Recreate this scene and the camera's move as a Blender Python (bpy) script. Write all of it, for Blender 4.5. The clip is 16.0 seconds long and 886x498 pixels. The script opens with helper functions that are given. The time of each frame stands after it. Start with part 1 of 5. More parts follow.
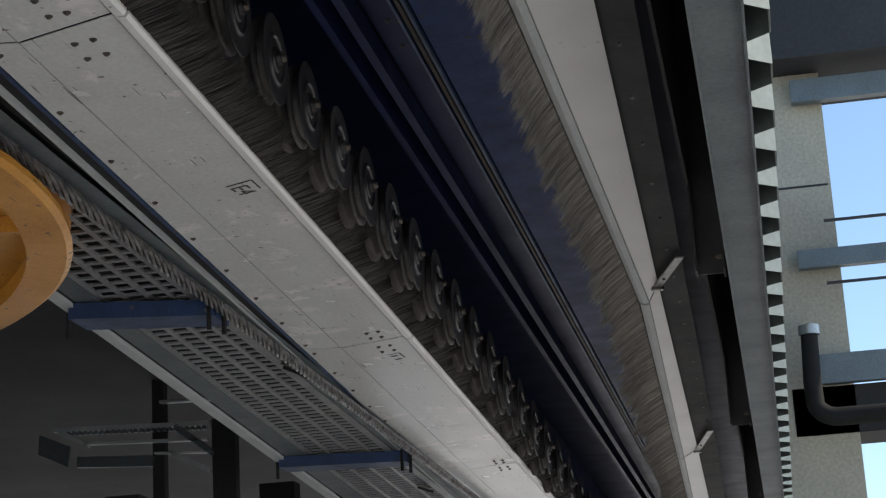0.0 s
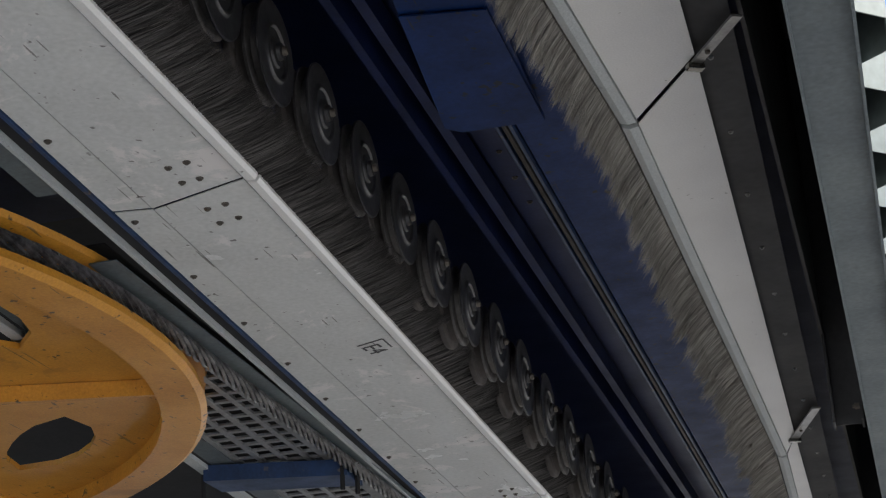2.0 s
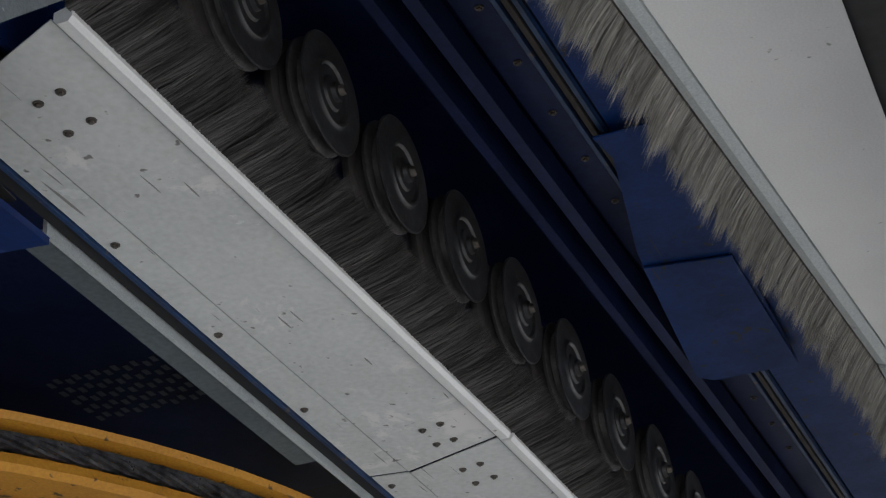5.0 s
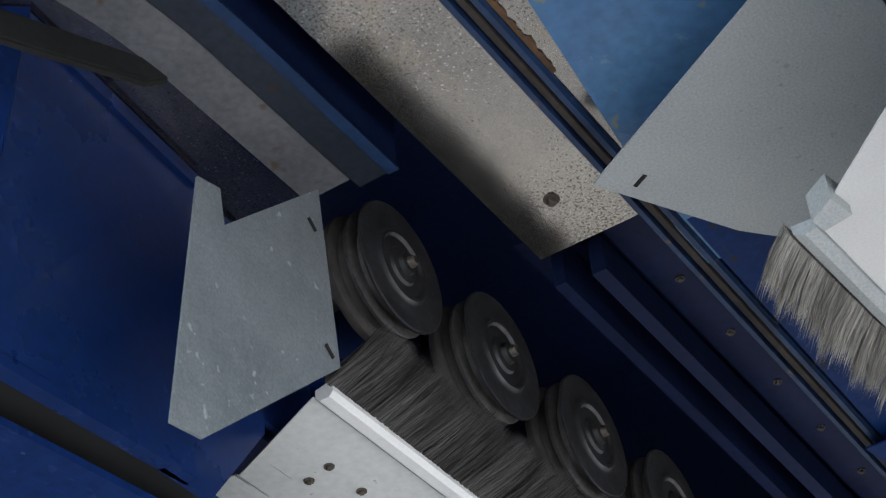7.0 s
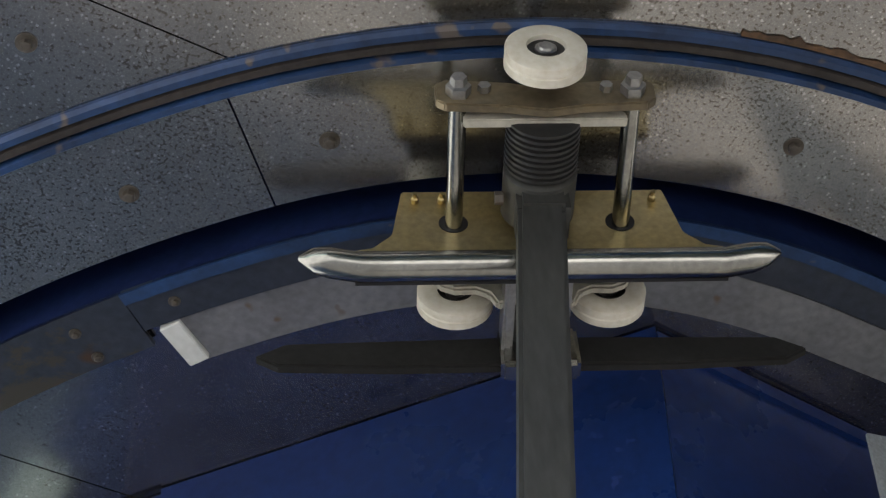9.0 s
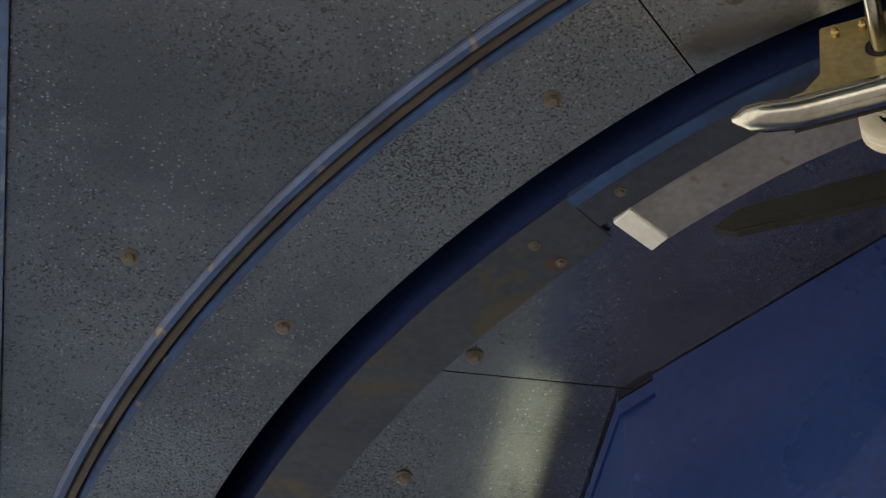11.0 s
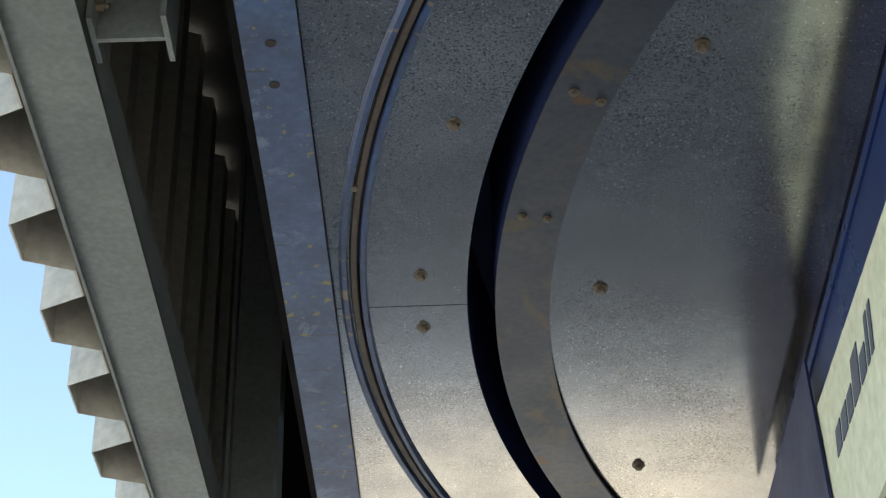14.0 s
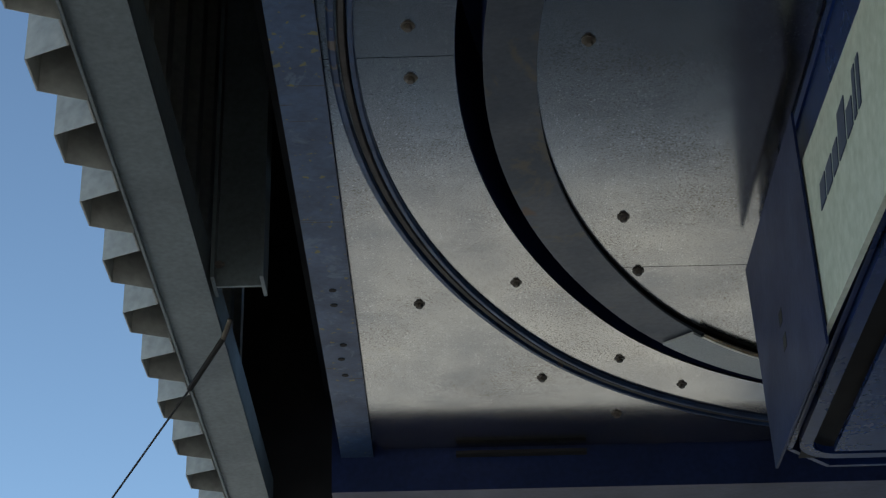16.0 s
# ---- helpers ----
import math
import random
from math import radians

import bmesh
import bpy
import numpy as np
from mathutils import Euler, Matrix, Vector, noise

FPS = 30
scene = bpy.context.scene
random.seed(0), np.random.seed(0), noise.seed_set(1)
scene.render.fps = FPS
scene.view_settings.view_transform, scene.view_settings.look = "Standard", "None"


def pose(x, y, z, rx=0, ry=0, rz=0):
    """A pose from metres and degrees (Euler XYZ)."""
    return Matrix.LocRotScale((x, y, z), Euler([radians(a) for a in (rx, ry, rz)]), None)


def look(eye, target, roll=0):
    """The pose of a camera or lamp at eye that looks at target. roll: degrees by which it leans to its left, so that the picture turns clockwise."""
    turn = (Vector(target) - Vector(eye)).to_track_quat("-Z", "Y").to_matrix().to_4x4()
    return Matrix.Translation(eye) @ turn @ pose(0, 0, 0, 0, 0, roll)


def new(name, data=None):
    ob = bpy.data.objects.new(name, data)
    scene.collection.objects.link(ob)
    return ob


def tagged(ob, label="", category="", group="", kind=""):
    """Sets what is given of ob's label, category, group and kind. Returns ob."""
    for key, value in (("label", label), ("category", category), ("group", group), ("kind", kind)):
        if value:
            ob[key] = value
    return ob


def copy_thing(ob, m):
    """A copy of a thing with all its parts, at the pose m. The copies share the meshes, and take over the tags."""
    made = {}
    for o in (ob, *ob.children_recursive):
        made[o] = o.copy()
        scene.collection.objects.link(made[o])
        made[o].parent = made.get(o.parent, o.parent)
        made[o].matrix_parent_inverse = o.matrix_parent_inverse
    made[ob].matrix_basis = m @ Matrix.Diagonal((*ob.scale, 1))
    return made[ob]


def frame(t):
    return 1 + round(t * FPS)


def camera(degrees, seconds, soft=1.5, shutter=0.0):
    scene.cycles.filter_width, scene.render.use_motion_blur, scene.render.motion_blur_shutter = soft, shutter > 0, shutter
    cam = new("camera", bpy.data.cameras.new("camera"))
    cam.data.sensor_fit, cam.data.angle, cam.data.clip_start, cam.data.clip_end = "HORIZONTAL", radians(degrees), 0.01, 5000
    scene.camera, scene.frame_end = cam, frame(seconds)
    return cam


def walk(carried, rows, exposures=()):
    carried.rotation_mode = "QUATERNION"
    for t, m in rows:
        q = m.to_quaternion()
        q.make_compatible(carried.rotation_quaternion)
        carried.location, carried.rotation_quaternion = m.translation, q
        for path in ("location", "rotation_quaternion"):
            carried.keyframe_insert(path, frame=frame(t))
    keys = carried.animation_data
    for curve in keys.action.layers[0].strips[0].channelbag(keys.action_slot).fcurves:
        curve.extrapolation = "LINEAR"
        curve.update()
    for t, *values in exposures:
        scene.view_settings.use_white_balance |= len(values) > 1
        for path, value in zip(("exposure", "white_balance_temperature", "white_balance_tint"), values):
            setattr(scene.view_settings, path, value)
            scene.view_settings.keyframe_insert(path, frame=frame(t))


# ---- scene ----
EYE = 1.65          # camera height over the platform
ZC = EYE + 2.2      # underside of the turnaround's sheet ceiling
ZW = EYE + 1.8      # underside of the white cover panels

cam = camera(26.76, 16.0, soft=1.25)
walk(cam, [
    (0.0, pose(0, 0, 1.65, 105.496, 3.218, -79.363)),
    (0.5, pose(0, 0, 1.65, 106.374, 3.236, -78.283)),
    (1.0, pose(0, 0, 1.65, 107.761, 3.315, -77.639)),
    (1.5, pose(0, 0, 1.65, 108.930, 3.159, -76.605)),
    (2.0, pose(0, 0, 1.65, 110.531, 3.167, -75.162)),
    (2.5, pose(0, 0, 1.65, 113.140, 3.128, -73.330)),
    (3.0, pose(0, 0, 1.65, 115.429, 2.718, -71.130)),
    (3.5, pose(0, 0, 1.65, 117.557, 2.318, -69.367)),
    (3.7, pose(0, 0, 1.65, 118.281, 2.218, -68.776)),
    (5.8, pose(0, 0, 1.65, 119.277, 3.166, -64.855)),
    (6.0, pose(0, 0, 1.65, 120.048, 3.501, -63.765)),
    (6.4, pose(0, 0, 1.65, 123.423, 4.538, -59.051)),
    (6.5, pose(0, 0, 1.65, 124.415, 4.366, -58.024)),
    (7.0, pose(0, 0, 1.65, 129.958, 3.918, -56.396)),
    (7.5, pose(0, 0, 1.65, 134.072, 5.587, -49.576)),
    (8.0, pose(0, 0, 1.65, 136.692, 4.417, -44.430)),
    (8.2, pose(0, 0, 1.65, 137.508, 4.773, -41.957)),
    (8.5, pose(0, 0, 1.65, 139.065, 5.336, -35.151)),
    (8.6, pose(0, 0, 1.65, 139.701, 4.568, -33.772)),
    (9.0, pose(0, 0, 1.65, 140.457, 3.327, -29.184)),
    (9.4, pose(0, 0, 1.65, 139.370, 2.463, -24.699)),
    (9.5, pose(0, 0, 1.65, 139.361, 2.280, -23.801)),
    (9.7, pose(0, 0, 1.65, 139.737, 2.222, -21.187)),
    (11.8, pose(0, 0, 1.65, 135.339, 2.059, -4.923)),
    (12.0, pose(0, 0, 1.65, 134.738, 2.074, -3.282)),
    (12.5, pose(0, 0, 1.65, 133.274, 1.285, 1.161)),
    (13.0, pose(0, 0, 1.65, 131.936, 0.973, 1.996)),
    (13.2, pose(0, 0, 1.65, 130.527, 0.940, 1.736)),
    (13.5, pose(0, 0, 1.65, 128.072, 1.286, 1.840)),
    (14.0, pose(0, 0, 1.65, 125.122, 1.112, 1.343)),
    (14.5, pose(0, 0, 1.65, 122.856, 1.345, 1.320)),
    (15.0, pose(0, 0, 1.65, 122.515, 1.199, 1.401)),
    (15.5, pose(0, 0, 1.65, 120.057, 1.043, 1.193)),
    (15.8, pose(0, 0, 1.65, 118.405, 0.846, 0.948)),
    (16.0, pose(0, 0, 1.65, 117.481, 1.050, 0.833)),
], exposures=[(0.0, 0.60, 6900, 10), (1.5, 0.80, 6800, 10), (3.5, 0.90, 6500, 9), (6.0, 1.25, 6600, 8), (7.0, 1.80, 6400, 8), (8.2, 1.85, 6800, 9), (9.0, 1.60, 7100, 9), (9.7, 1.80, 7500, 9), (11.8, 1.60, 9300, 10), (13.0, 1.60, 9300, 9), (13.6, 1.75, 9000, 7), (14.0, 1.70, 8600, 6), (14.5, 0.60, 8100, 5), (15.0, 0.35, 7900, 4), (15.5, 0.20, 7500, 4), (16.0, 0.08, 7000, 3)])

# ---------------------------------------------------------------- light
world = bpy.data.worlds.new("sky")
scene.world = world
world.use_nodes = True
wn = world.node_tree.nodes
sky = wn.new("ShaderNodeTexSky")
sky.sky_type = 'NISHITA'
sky.sun_disc = False
sky.dust_density, sky.ozone_density = 0.3, 4.0
SUN_EL, SUN_AZ = radians(38.8), radians(165)   # azimuth clockwise from +y
sky.sun_elevation, sky.sun_rotation = SUN_EL, SUN_AZ
wn["Background"].inputs["Strength"].default_value = 0.15
world.node_tree.links.new(sky.outputs[0], wn["Background"].inputs[0])
sun = new("sun", bpy.data.lights.new("sun", 'SUN'))
sun.data.energy, sun.data.angle, sun.data.color = 3.2, radians(0.5), (1.0, 0.93, 0.82)
d = Vector((math.sin(SUN_AZ) * math.cos(SUN_EL), math.cos(SUN_AZ) * math.cos(SUN_EL), math.sin(SUN_EL)))
sun.matrix_world = look(d * 30, (0, 0, 0))


# ---------------------------------------------------------------- materials
def mat(name, col, col2=None, rough=0.5, metal=0.0, scale=6.0, fine=120.0, bump=0.15, spots=None, spot_scale=60.0,
        spot_at=0.72, streak=None, per_object=0.0, rough_var=0.15, island=0.0, patch=None,
        patch_scale=5.0, patch_at=0.6, scratch=None, dots=None):
    """Base colour drifting to col2 at a coarse scale, a fine grain, optional specks, streaks along one axis."""
    m = bpy.data.materials.new(name)
    m.use_nodes = True
    n, l = m.node_tree.nodes, m.node_tree.links
    b = n["Principled BSDF"]
    tc = n.new("ShaderNodeTexCoord")
    mp = n.new("ShaderNodeMapping")
    l.new(tc.outputs["Object"], mp.inputs["Vector"])
    if streak:
        mp.inputs["Scale"].default_value = streak
    a = n.new("ShaderNodeTexNoise")
    a.inputs["Scale"].default_value, a.inputs["Detail"].default_value = scale, 6.0
    a.inputs["Roughness"].default_value = 0.62
    l.new(mp.outputs[0], a.inputs["Vector"])
    ramp = n.new("ShaderNodeMapRange")
    ramp.inputs["From Min"].default_value, ramp.inputs["From Max"].default_value = 0.32, 0.68
    l.new(a.outputs["Fac"], ramp.inputs["Value"])
    mix = n.new("ShaderNodeMix")
    mix.data_type = 'RGBA'
    col2 = col2 or tuple(c * 0.75 for c in col)
    mix.inputs["A"].default_value, mix.inputs["B"].default_value = (*col, 1), (*col2, 1)
    l.new(ramp.outputs[0], mix.inputs["Factor"])
    out = mix.outputs["Result"]
    f = n.new("ShaderNodeTexNoise")
    f.inputs["Scale"].default_value, f.inputs["Detail"].default_value = fine, 3.0
    l.new(mp.outputs[0], f.inputs["Vector"])
    g = n.new("ShaderNodeMix")
    g.data_type, g.blend_type = 'RGBA', 'OVERLAY'
    g.inputs["Factor"].default_value = 0.35
    l.new(out, g.inputs["A"])
    l.new(f.outputs["Fac"], g.inputs["B"])
    out = g.outputs["Result"]
    if patch:
        s = n.new("ShaderNodeTexNoise")
        s.inputs["Scale"].default_value, s.inputs["Detail"].default_value, s.inputs["Roughness"].default_value = patch_scale, 8.0, 0.7
        s.inputs["Distortion"].default_value = 0.6
        l.new(tc.outputs["Object"], s.inputs["Vector"])
        r = n.new("ShaderNodeMapRange")
        r.inputs["From Min"].default_value, r.inputs["From Max"].default_value = patch_at, patch_at + 0.05
        r.inputs["To Max"].default_value = 0.8
        l.new(s.outputs["Fac"], r.inputs["Value"])
        k = n.new("ShaderNodeMix")
        k.data_type = 'RGBA'
        k.inputs["B"].default_value = (*patch, 1)
        l.new(r.outputs[0], k.inputs["Factor"])
        l.new(out, k.inputs["A"])
        out = k.outputs["Result"]
    if scratch:
        for turn, sc, at in ((25, (2.5, 55, 55), 0.745), (-50, (5, 80, 80), 0.75)):
            ms = n.new("ShaderNodeMapping")
            ms.inputs["Rotation"].default_value, ms.inputs["Scale"].default_value = (0, 0, radians(turn)), sc
            l.new(tc.outputs["Object"], ms.inputs["Vector"])
            s = n.new("ShaderNodeTexNoise")
            s.inputs["Scale"].default_value, s.inputs["Detail"].default_value = 1.0, 1.0
            l.new(ms.outputs[0], s.inputs["Vector"])
            r = n.new("ShaderNodeMapRange")
            r.inputs["From Min"].default_value, r.inputs["From Max"].default_value = at, at + 0.02
            r.inputs["To Max"].default_value = 0.75
            l.new(s.outputs["Fac"], r.inputs["Value"])
            k = n.new("ShaderNodeMix")
            k.data_type = 'RGBA'
            k.inputs["B"].default_value = (*scratch, 1)
            l.new(r.outputs[0], k.inputs["Factor"])
            l.new(out, k.inputs["A"])
            out = k.outputs["Result"]
    if spots:
        s = n.new("ShaderNodeTexNoise")
        s.inputs["Scale"].default_value, s.inputs["Detail"].default_value = spot_scale, 2.0
        l.new(tc.outputs["Object"], s.inputs["Vector"])
        big = n.new("ShaderNodeTexNoise")
        big.inputs["Scale"].default_value = 3.0
        l.new(tc.outputs["Object"], big.inputs["Vector"])
        add = n.new("ShaderNodeMath")
        add.operation = 'MULTIPLY_ADD'
        add.inputs[1].default_value = 0.35
        l.new(big.outputs["Fac"], add.inputs[0])
        l.new(s.outputs["Fac"], add.inputs[2])
        r = n.new("ShaderNodeMapRange")
        r.inputs["From Min"].default_value, r.inputs["From Max"].default_value = spot_at, spot_at + 0.06
        l.new(add.outputs[0], r.inputs["Value"])
        k = n.new("ShaderNodeMix")
        k.data_type = 'RGBA'
        k.inputs["B"].default_value = (*spots, 1)
        l.new(r.outputs[0], k.inputs["Factor"])
        l.new(out, k.inputs["A"])
        out = k.outputs["Result"]
    if dots:
        s = n.new("ShaderNodeTexVoronoi")
        s.inputs["Scale"].default_value, s.inputs["Randomness"].default_value = 125.0, 1.0
        l.new(tc.outputs["Object"], s.inputs["Vector"])
        sep = n.new("ShaderNodeSeparateColor")
        l.new(s.outputs["Color"], sep.inputs[0])
        size = n.new("ShaderNodeMapRange")          # a few cells carry a dot, each of its own size
        size.inputs["From Min"].default_value, size.inputs["From Max"].default_value, size.inputs["To Max"].default_value = 0.15, 1.0, 0.33
        l.new(sep.outputs[0], size.inputs["Value"])
        big = n.new("ShaderNodeTexNoise")
        big.inputs["Scale"].default_value, big.inputs["Detail"].default_value = 2.6, 4.0
        l.new(tc.outputs["Object"], big.inputs["Vector"])
        dens = n.new("ShaderNodeMapRange")
        dens.inputs["From Min"].default_value, dens.inputs["From Max"].default_value = 0.25, 0.50
        l.new(big.outputs["Fac"], dens.inputs["Value"])
        mul = n.new("ShaderNodeMath")
        mul.operation = 'MULTIPLY'
        l.new(size.outputs[0], mul.inputs[0])
        l.new(dens.outputs[0], mul.inputs[1])
        less = n.new("ShaderNodeMath")
        less.operation = 'LESS_THAN'
        l.new(s.outputs["Distance"], less.inputs[0])
        l.new(mul.outputs[0], less.inputs[1])
        soft_dot = n.new("ShaderNodeMath")
        soft_dot.operation = 'MULTIPLY'
        soft_dot.inputs[1].default_value = 0.6
        l.new(less.outputs[0], soft_dot.inputs[0])
        k = n.new("ShaderNodeMix")
        k.data_type = 'RGBA'
        k.inputs["B"].default_value = (*dots, 1)
        l.new(soft_dot.outputs[0], k.inputs["Factor"])
        l.new(out, k.inputs["A"])
        out = k.outputs["Result"]
    if per_object:
        oi = n.new("ShaderNodeObjectInfo")
        h = n.new("ShaderNodeHueSaturation")
        v = n.new("ShaderNodeMapRange")
        v.inputs["To Min"].default_value, v.inputs["To Max"].default_value = 1 - per_object, 1 + per_object
        l.new(oi.outputs["Random"], v.inputs["Value"])
        l.new(v.outputs[0], h.inputs["Value"])
        l.new(out, h.inputs["Color"])
        out = h.outputs["Color"]
    if island:
        gi = n.new("ShaderNodeNewGeometry")
        h = n.new("ShaderNodeHueSaturation")
        v = n.new("ShaderNodeMapRange")
        v.inputs["To Min"].default_value, v.inputs["To Max"].default_value = 1 - island, 1 + island
        l.new(gi.outputs["Random Per Island"], v.inputs["Value"])
        l.new(v.outputs[0], h.inputs["Value"])
        l.new(out, h.inputs["Color"])
        out = h.outputs["Color"]
    l.new(out, b.inputs["Base Color"])
    rr = n.new("ShaderNodeMapRange")
    rr.inputs["To Min"].default_value = max(0.05, rough - rough_var)
    rr.inputs["To Max"].default_value = min(1.0, rough + rough_var)
    l.new(a.outputs["Fac"], rr.inputs["Value"])
    l.new(rr.outputs[0], b.inputs["Roughness"])
    b.inputs["Metallic"].default_value = metal
    bp = n.new("ShaderNodeBump")
    bp.inputs["Strength"].default_value, bp.inputs["Distance"].default_value = bump, 0.004
    l.new(f.outputs["Fac"], bp.inputs["Height"])
    l.new(bp.outputs[0], b.inputs["Normal"])
    return m


GALV = mat("galvanised_sheet", (0.46, 0.455, 0.44), (0.25, 0.26, 0.275), 0.17, 0.95, 2.2, 240, 0.008, (0.20, 0.185, 0.165), 190, 0.77, patch=(0.40, 0.385, 0.34), patch_scale=2.4, patch_at=0.60, dots=(0.80, 0.81, 0.82), rough_var=0.09)
GALV_BAND = mat("galvanised_band", (0.50, 0.495, 0.48), (0.28, 0.285, 0.295), 0.17, 0.95, 2.4, 260, 0.008, (0.21, 0.195, 0.175), 200, 0.77, patch=(0.45, 0.43, 0.385), patch_scale=2.6, patch_at=0.60, dots=(0.82, 0.82, 0.82), rough_var=0.09)
STEEL_DARK = mat("dark_rail_steel", (0.065, 0.075, 0.095), (0.03, 0.042, 0.065), 0.36, 0.5, 3.5, 60, 0.1, (0.10, 0.06, 0.04), 9, 0.90, patch=(0.085, 0.075, 0.055), patch_scale=3.2, patch_at=0.55)
BLUE_RAIL = mat("blue_painted_rail", (0.018, 0.055, 0.15), (0.010, 0.028, 0.075), 0.45, 0.1, 9, 70, 0.15, (0.12, 0.10, 0.09), 22, 0.84)
BLUE_DEEP = mat("deep_blue_paint", (0.007, 0.026, 0.120), (0.005, 0.019, 0.090), 0.28, 0.0, 2.0, 50, 0.05, (0.02, 0.04, 0.15), 30, 0.86)
BLUE_SHEET = mat("blue_side_sheet", (0.006, 0.042, 0.19), (0.004, 0.025, 0.105), 0.5, 0.0, 5, 60, 0.1, (0.03, 0.035, 0.05), 30, 0.84, scratch=(0.05, 0.045, 0.045))
BLUE_DARK = mat("dark_blue_steel", (0.012, 0.024, 0.090), (0.007, 0.014, 0.050), 0.45, 0.1, 3, 60, 0.12)
BLUE_PALE = mat("weathered_blue_sheet", (0.075, 0.19, 0.40), (0.11, 0.25, 0.44), 0.42, 0.05, 3, 40, 0.12, (0.30, 0.28, 0.17), 24, 0.86, patch=(0.20, 0.32, 0.44), patch_scale=7.0, patch_at=0.60)
BLUE_BEAM = mat("blue_beam_paint", (0.040, 0.085, 0.19), (0.024, 0.048, 0.105), 0.45, 0.1, 7, 70, 0.15, (0.15, 0.14, 0.06), 45, 0.83, patch=(0.085, 0.135, 0.22), patch_scale=9.0, patch_at=0.56, scratch=(0.03, 0.03, 0.03))
RUST = mat("rusty_edge", (0.16, 0.085, 0.04), (0.07, 0.045, 0.03), 0.8, 0.0, 30, 90, 0.4)
WHITE = mat("white_painted_panel", (0.72, 0.735, 0.715), (0.60, 0.615, 0.60), 0.24, 0.0, 2.3, 60, 0.015, (0.26, 0.25, 0.24), 30, 0.865, patch=(0.86, 0.83, 0.81), patch_scale=3.0, patch_at=0.56, scratch=(0.16, 0.15, 0.14))
WHITE_RIM = mat("white_rim", (0.80, 0.80, 0.785), (0.72, 0.72, 0.71), 0.32, 0.0, 2, 200, 0.02, (0.35, 0.34, 0.32), 40, 0.92)
STRIP = mat("grey_backing_strip", (0.25, 0.255, 0.27), (0.17, 0.175, 0.19), 0.42, 0.4, 5, 70, 0.1, (0.16, 0.11, 0.08), 18, 0.85)
LIGHT_GREY = mat("light_grey_plate", (0.52, 0.55, 0.55), (0.44, 0.48, 0.49), 0.5, 0.15, 3, 220, 0.05, (0.36, 0.38, 0.40), 40, 0.88)
PLATE_GREY = mat("weathered_zinc_plate", (0.28, 0.305, 0.32), (0.18, 0.20, 0.215), 0.5, 0.3, 4, 220, 0.05, (0.42, 0.44, 0.44), 45, 0.86)
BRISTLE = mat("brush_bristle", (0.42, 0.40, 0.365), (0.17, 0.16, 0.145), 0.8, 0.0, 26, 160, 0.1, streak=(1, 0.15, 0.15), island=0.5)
BRISTLE_DARK = mat("dark_bristle", (0.105, 0.10, 0.097), (0.027, 0.026, 0.026), 0.8, 0.0, 26, 160, 0.1, streak=(1, 0.15, 0.15), island=0.7)
# near-black for wire, levers and holes, and for sheets that stand in for shade
BLACK = mat("black_parts_and_shade", (0.012, 0.012, 0.014), (0.008, 0.008, 0.009), 0.8, 0.0, 5, 40, 0.1)
PULLEY = mat("pulley_cast", (0.085, 0.085, 0.088), (0.05, 0.05, 0.052), 0.42, 0.55, 16, 80, 0.12, per_object=0.15)
TYRE_WEAR = mat("tyre_worn_tread", (0.085, 0.075, 0.07), (0.045, 0.04, 0.038), 0.8, 0.0, 18, 70, 0.25)
LIGHT_WORN = mat("worn_belt_ring", (0.20, 0.19, 0.185), (0.10, 0.096, 0.093), 0.5, 0.5, 16, 80, 0.12)
CHROME = mat("polished_steel", (0.44, 0.435, 0.40), (0.27, 0.27, 0.25), 0.20, 1.0, 10, 120, 0.04, rough_var=0.06)
STEEL = mat("bare_steel", (0.42, 0.42, 0.41), (0.28, 0.28, 0.28), 0.34, 0.9, 10, 120, 0.08)
BRASS = mat("yellow_zinc_plate", (0.52, 0.40, 0.17), (0.40, 0.34, 0.20), 0.32, 0.85, 6, 100, 0.06)
BRONZE = mat("dull_zinc_bar", (0.26, 0.21, 0.13), (0.17, 0.14, 0.10), 0.4, 0.7, 14, 90, 0.1)
NYLON = mat("cream_nylon", (0.74, 0.70, 0.60), (0.62, 0.58, 0.49), 0.42, 0.0, 12, 90, 0.08)
CREAM = mat("cream_pad", (0.46, 0.44, 0.37), (0.36, 0.34, 0.29), 0.6, 0.0, 12, 90, 0.08)
SPRING = mat("black_spring", (0.035, 0.035, 0.036), (0.02, 0.02, 0.02), 0.45, 0.2, 12, 90, 0.1)
HANGER = mat("hanger_galvanised", (0.105, 0.105, 0.10), (0.065, 0.066, 0.064), 0.5, 0.6, 5, 90, 0.08, streak=(1, 1, 0.25))
VANE = mat("black_plastic_vane", (0.013, 0.013, 0.013), (0.02, 0.02, 0.02), 0.85, 0.0, 8, 80, 0.1)
BOLT = mat("weathered_bolt", (0.16, 0.14, 0.12), (0.09, 0.08, 0.07), 0.5, 0.6, 20, 120, 0.2)
# brown patches stand for dirt and for shade under the wheel
YELLOW = mat("bullwheel_yellow", (0.66, 0.31, 0.04), (0.50, 0.22, 0.028), 0.38, 0.05, 2.2, 120, 0.04, (0.10, 0.06, 0.03), 34, 0.855, patch=(0.36, 0.16, 0.025), patch_scale=2.2, patch_at=0.60, scratch=(0.12, 0.07, 0.03))
ROPE = mat("greased_rope_steel", (0.34, 0.34, 0.35), (0.05, 0.05, 0.055), 0.32, 0.8, 20, 100, 0.1)
GIRT = mat("galvanised_girt", (0.165, 0.20, 0.21), (0.115, 0.14, 0.155), 0.48, 0.4, 3, 70, 0.1)
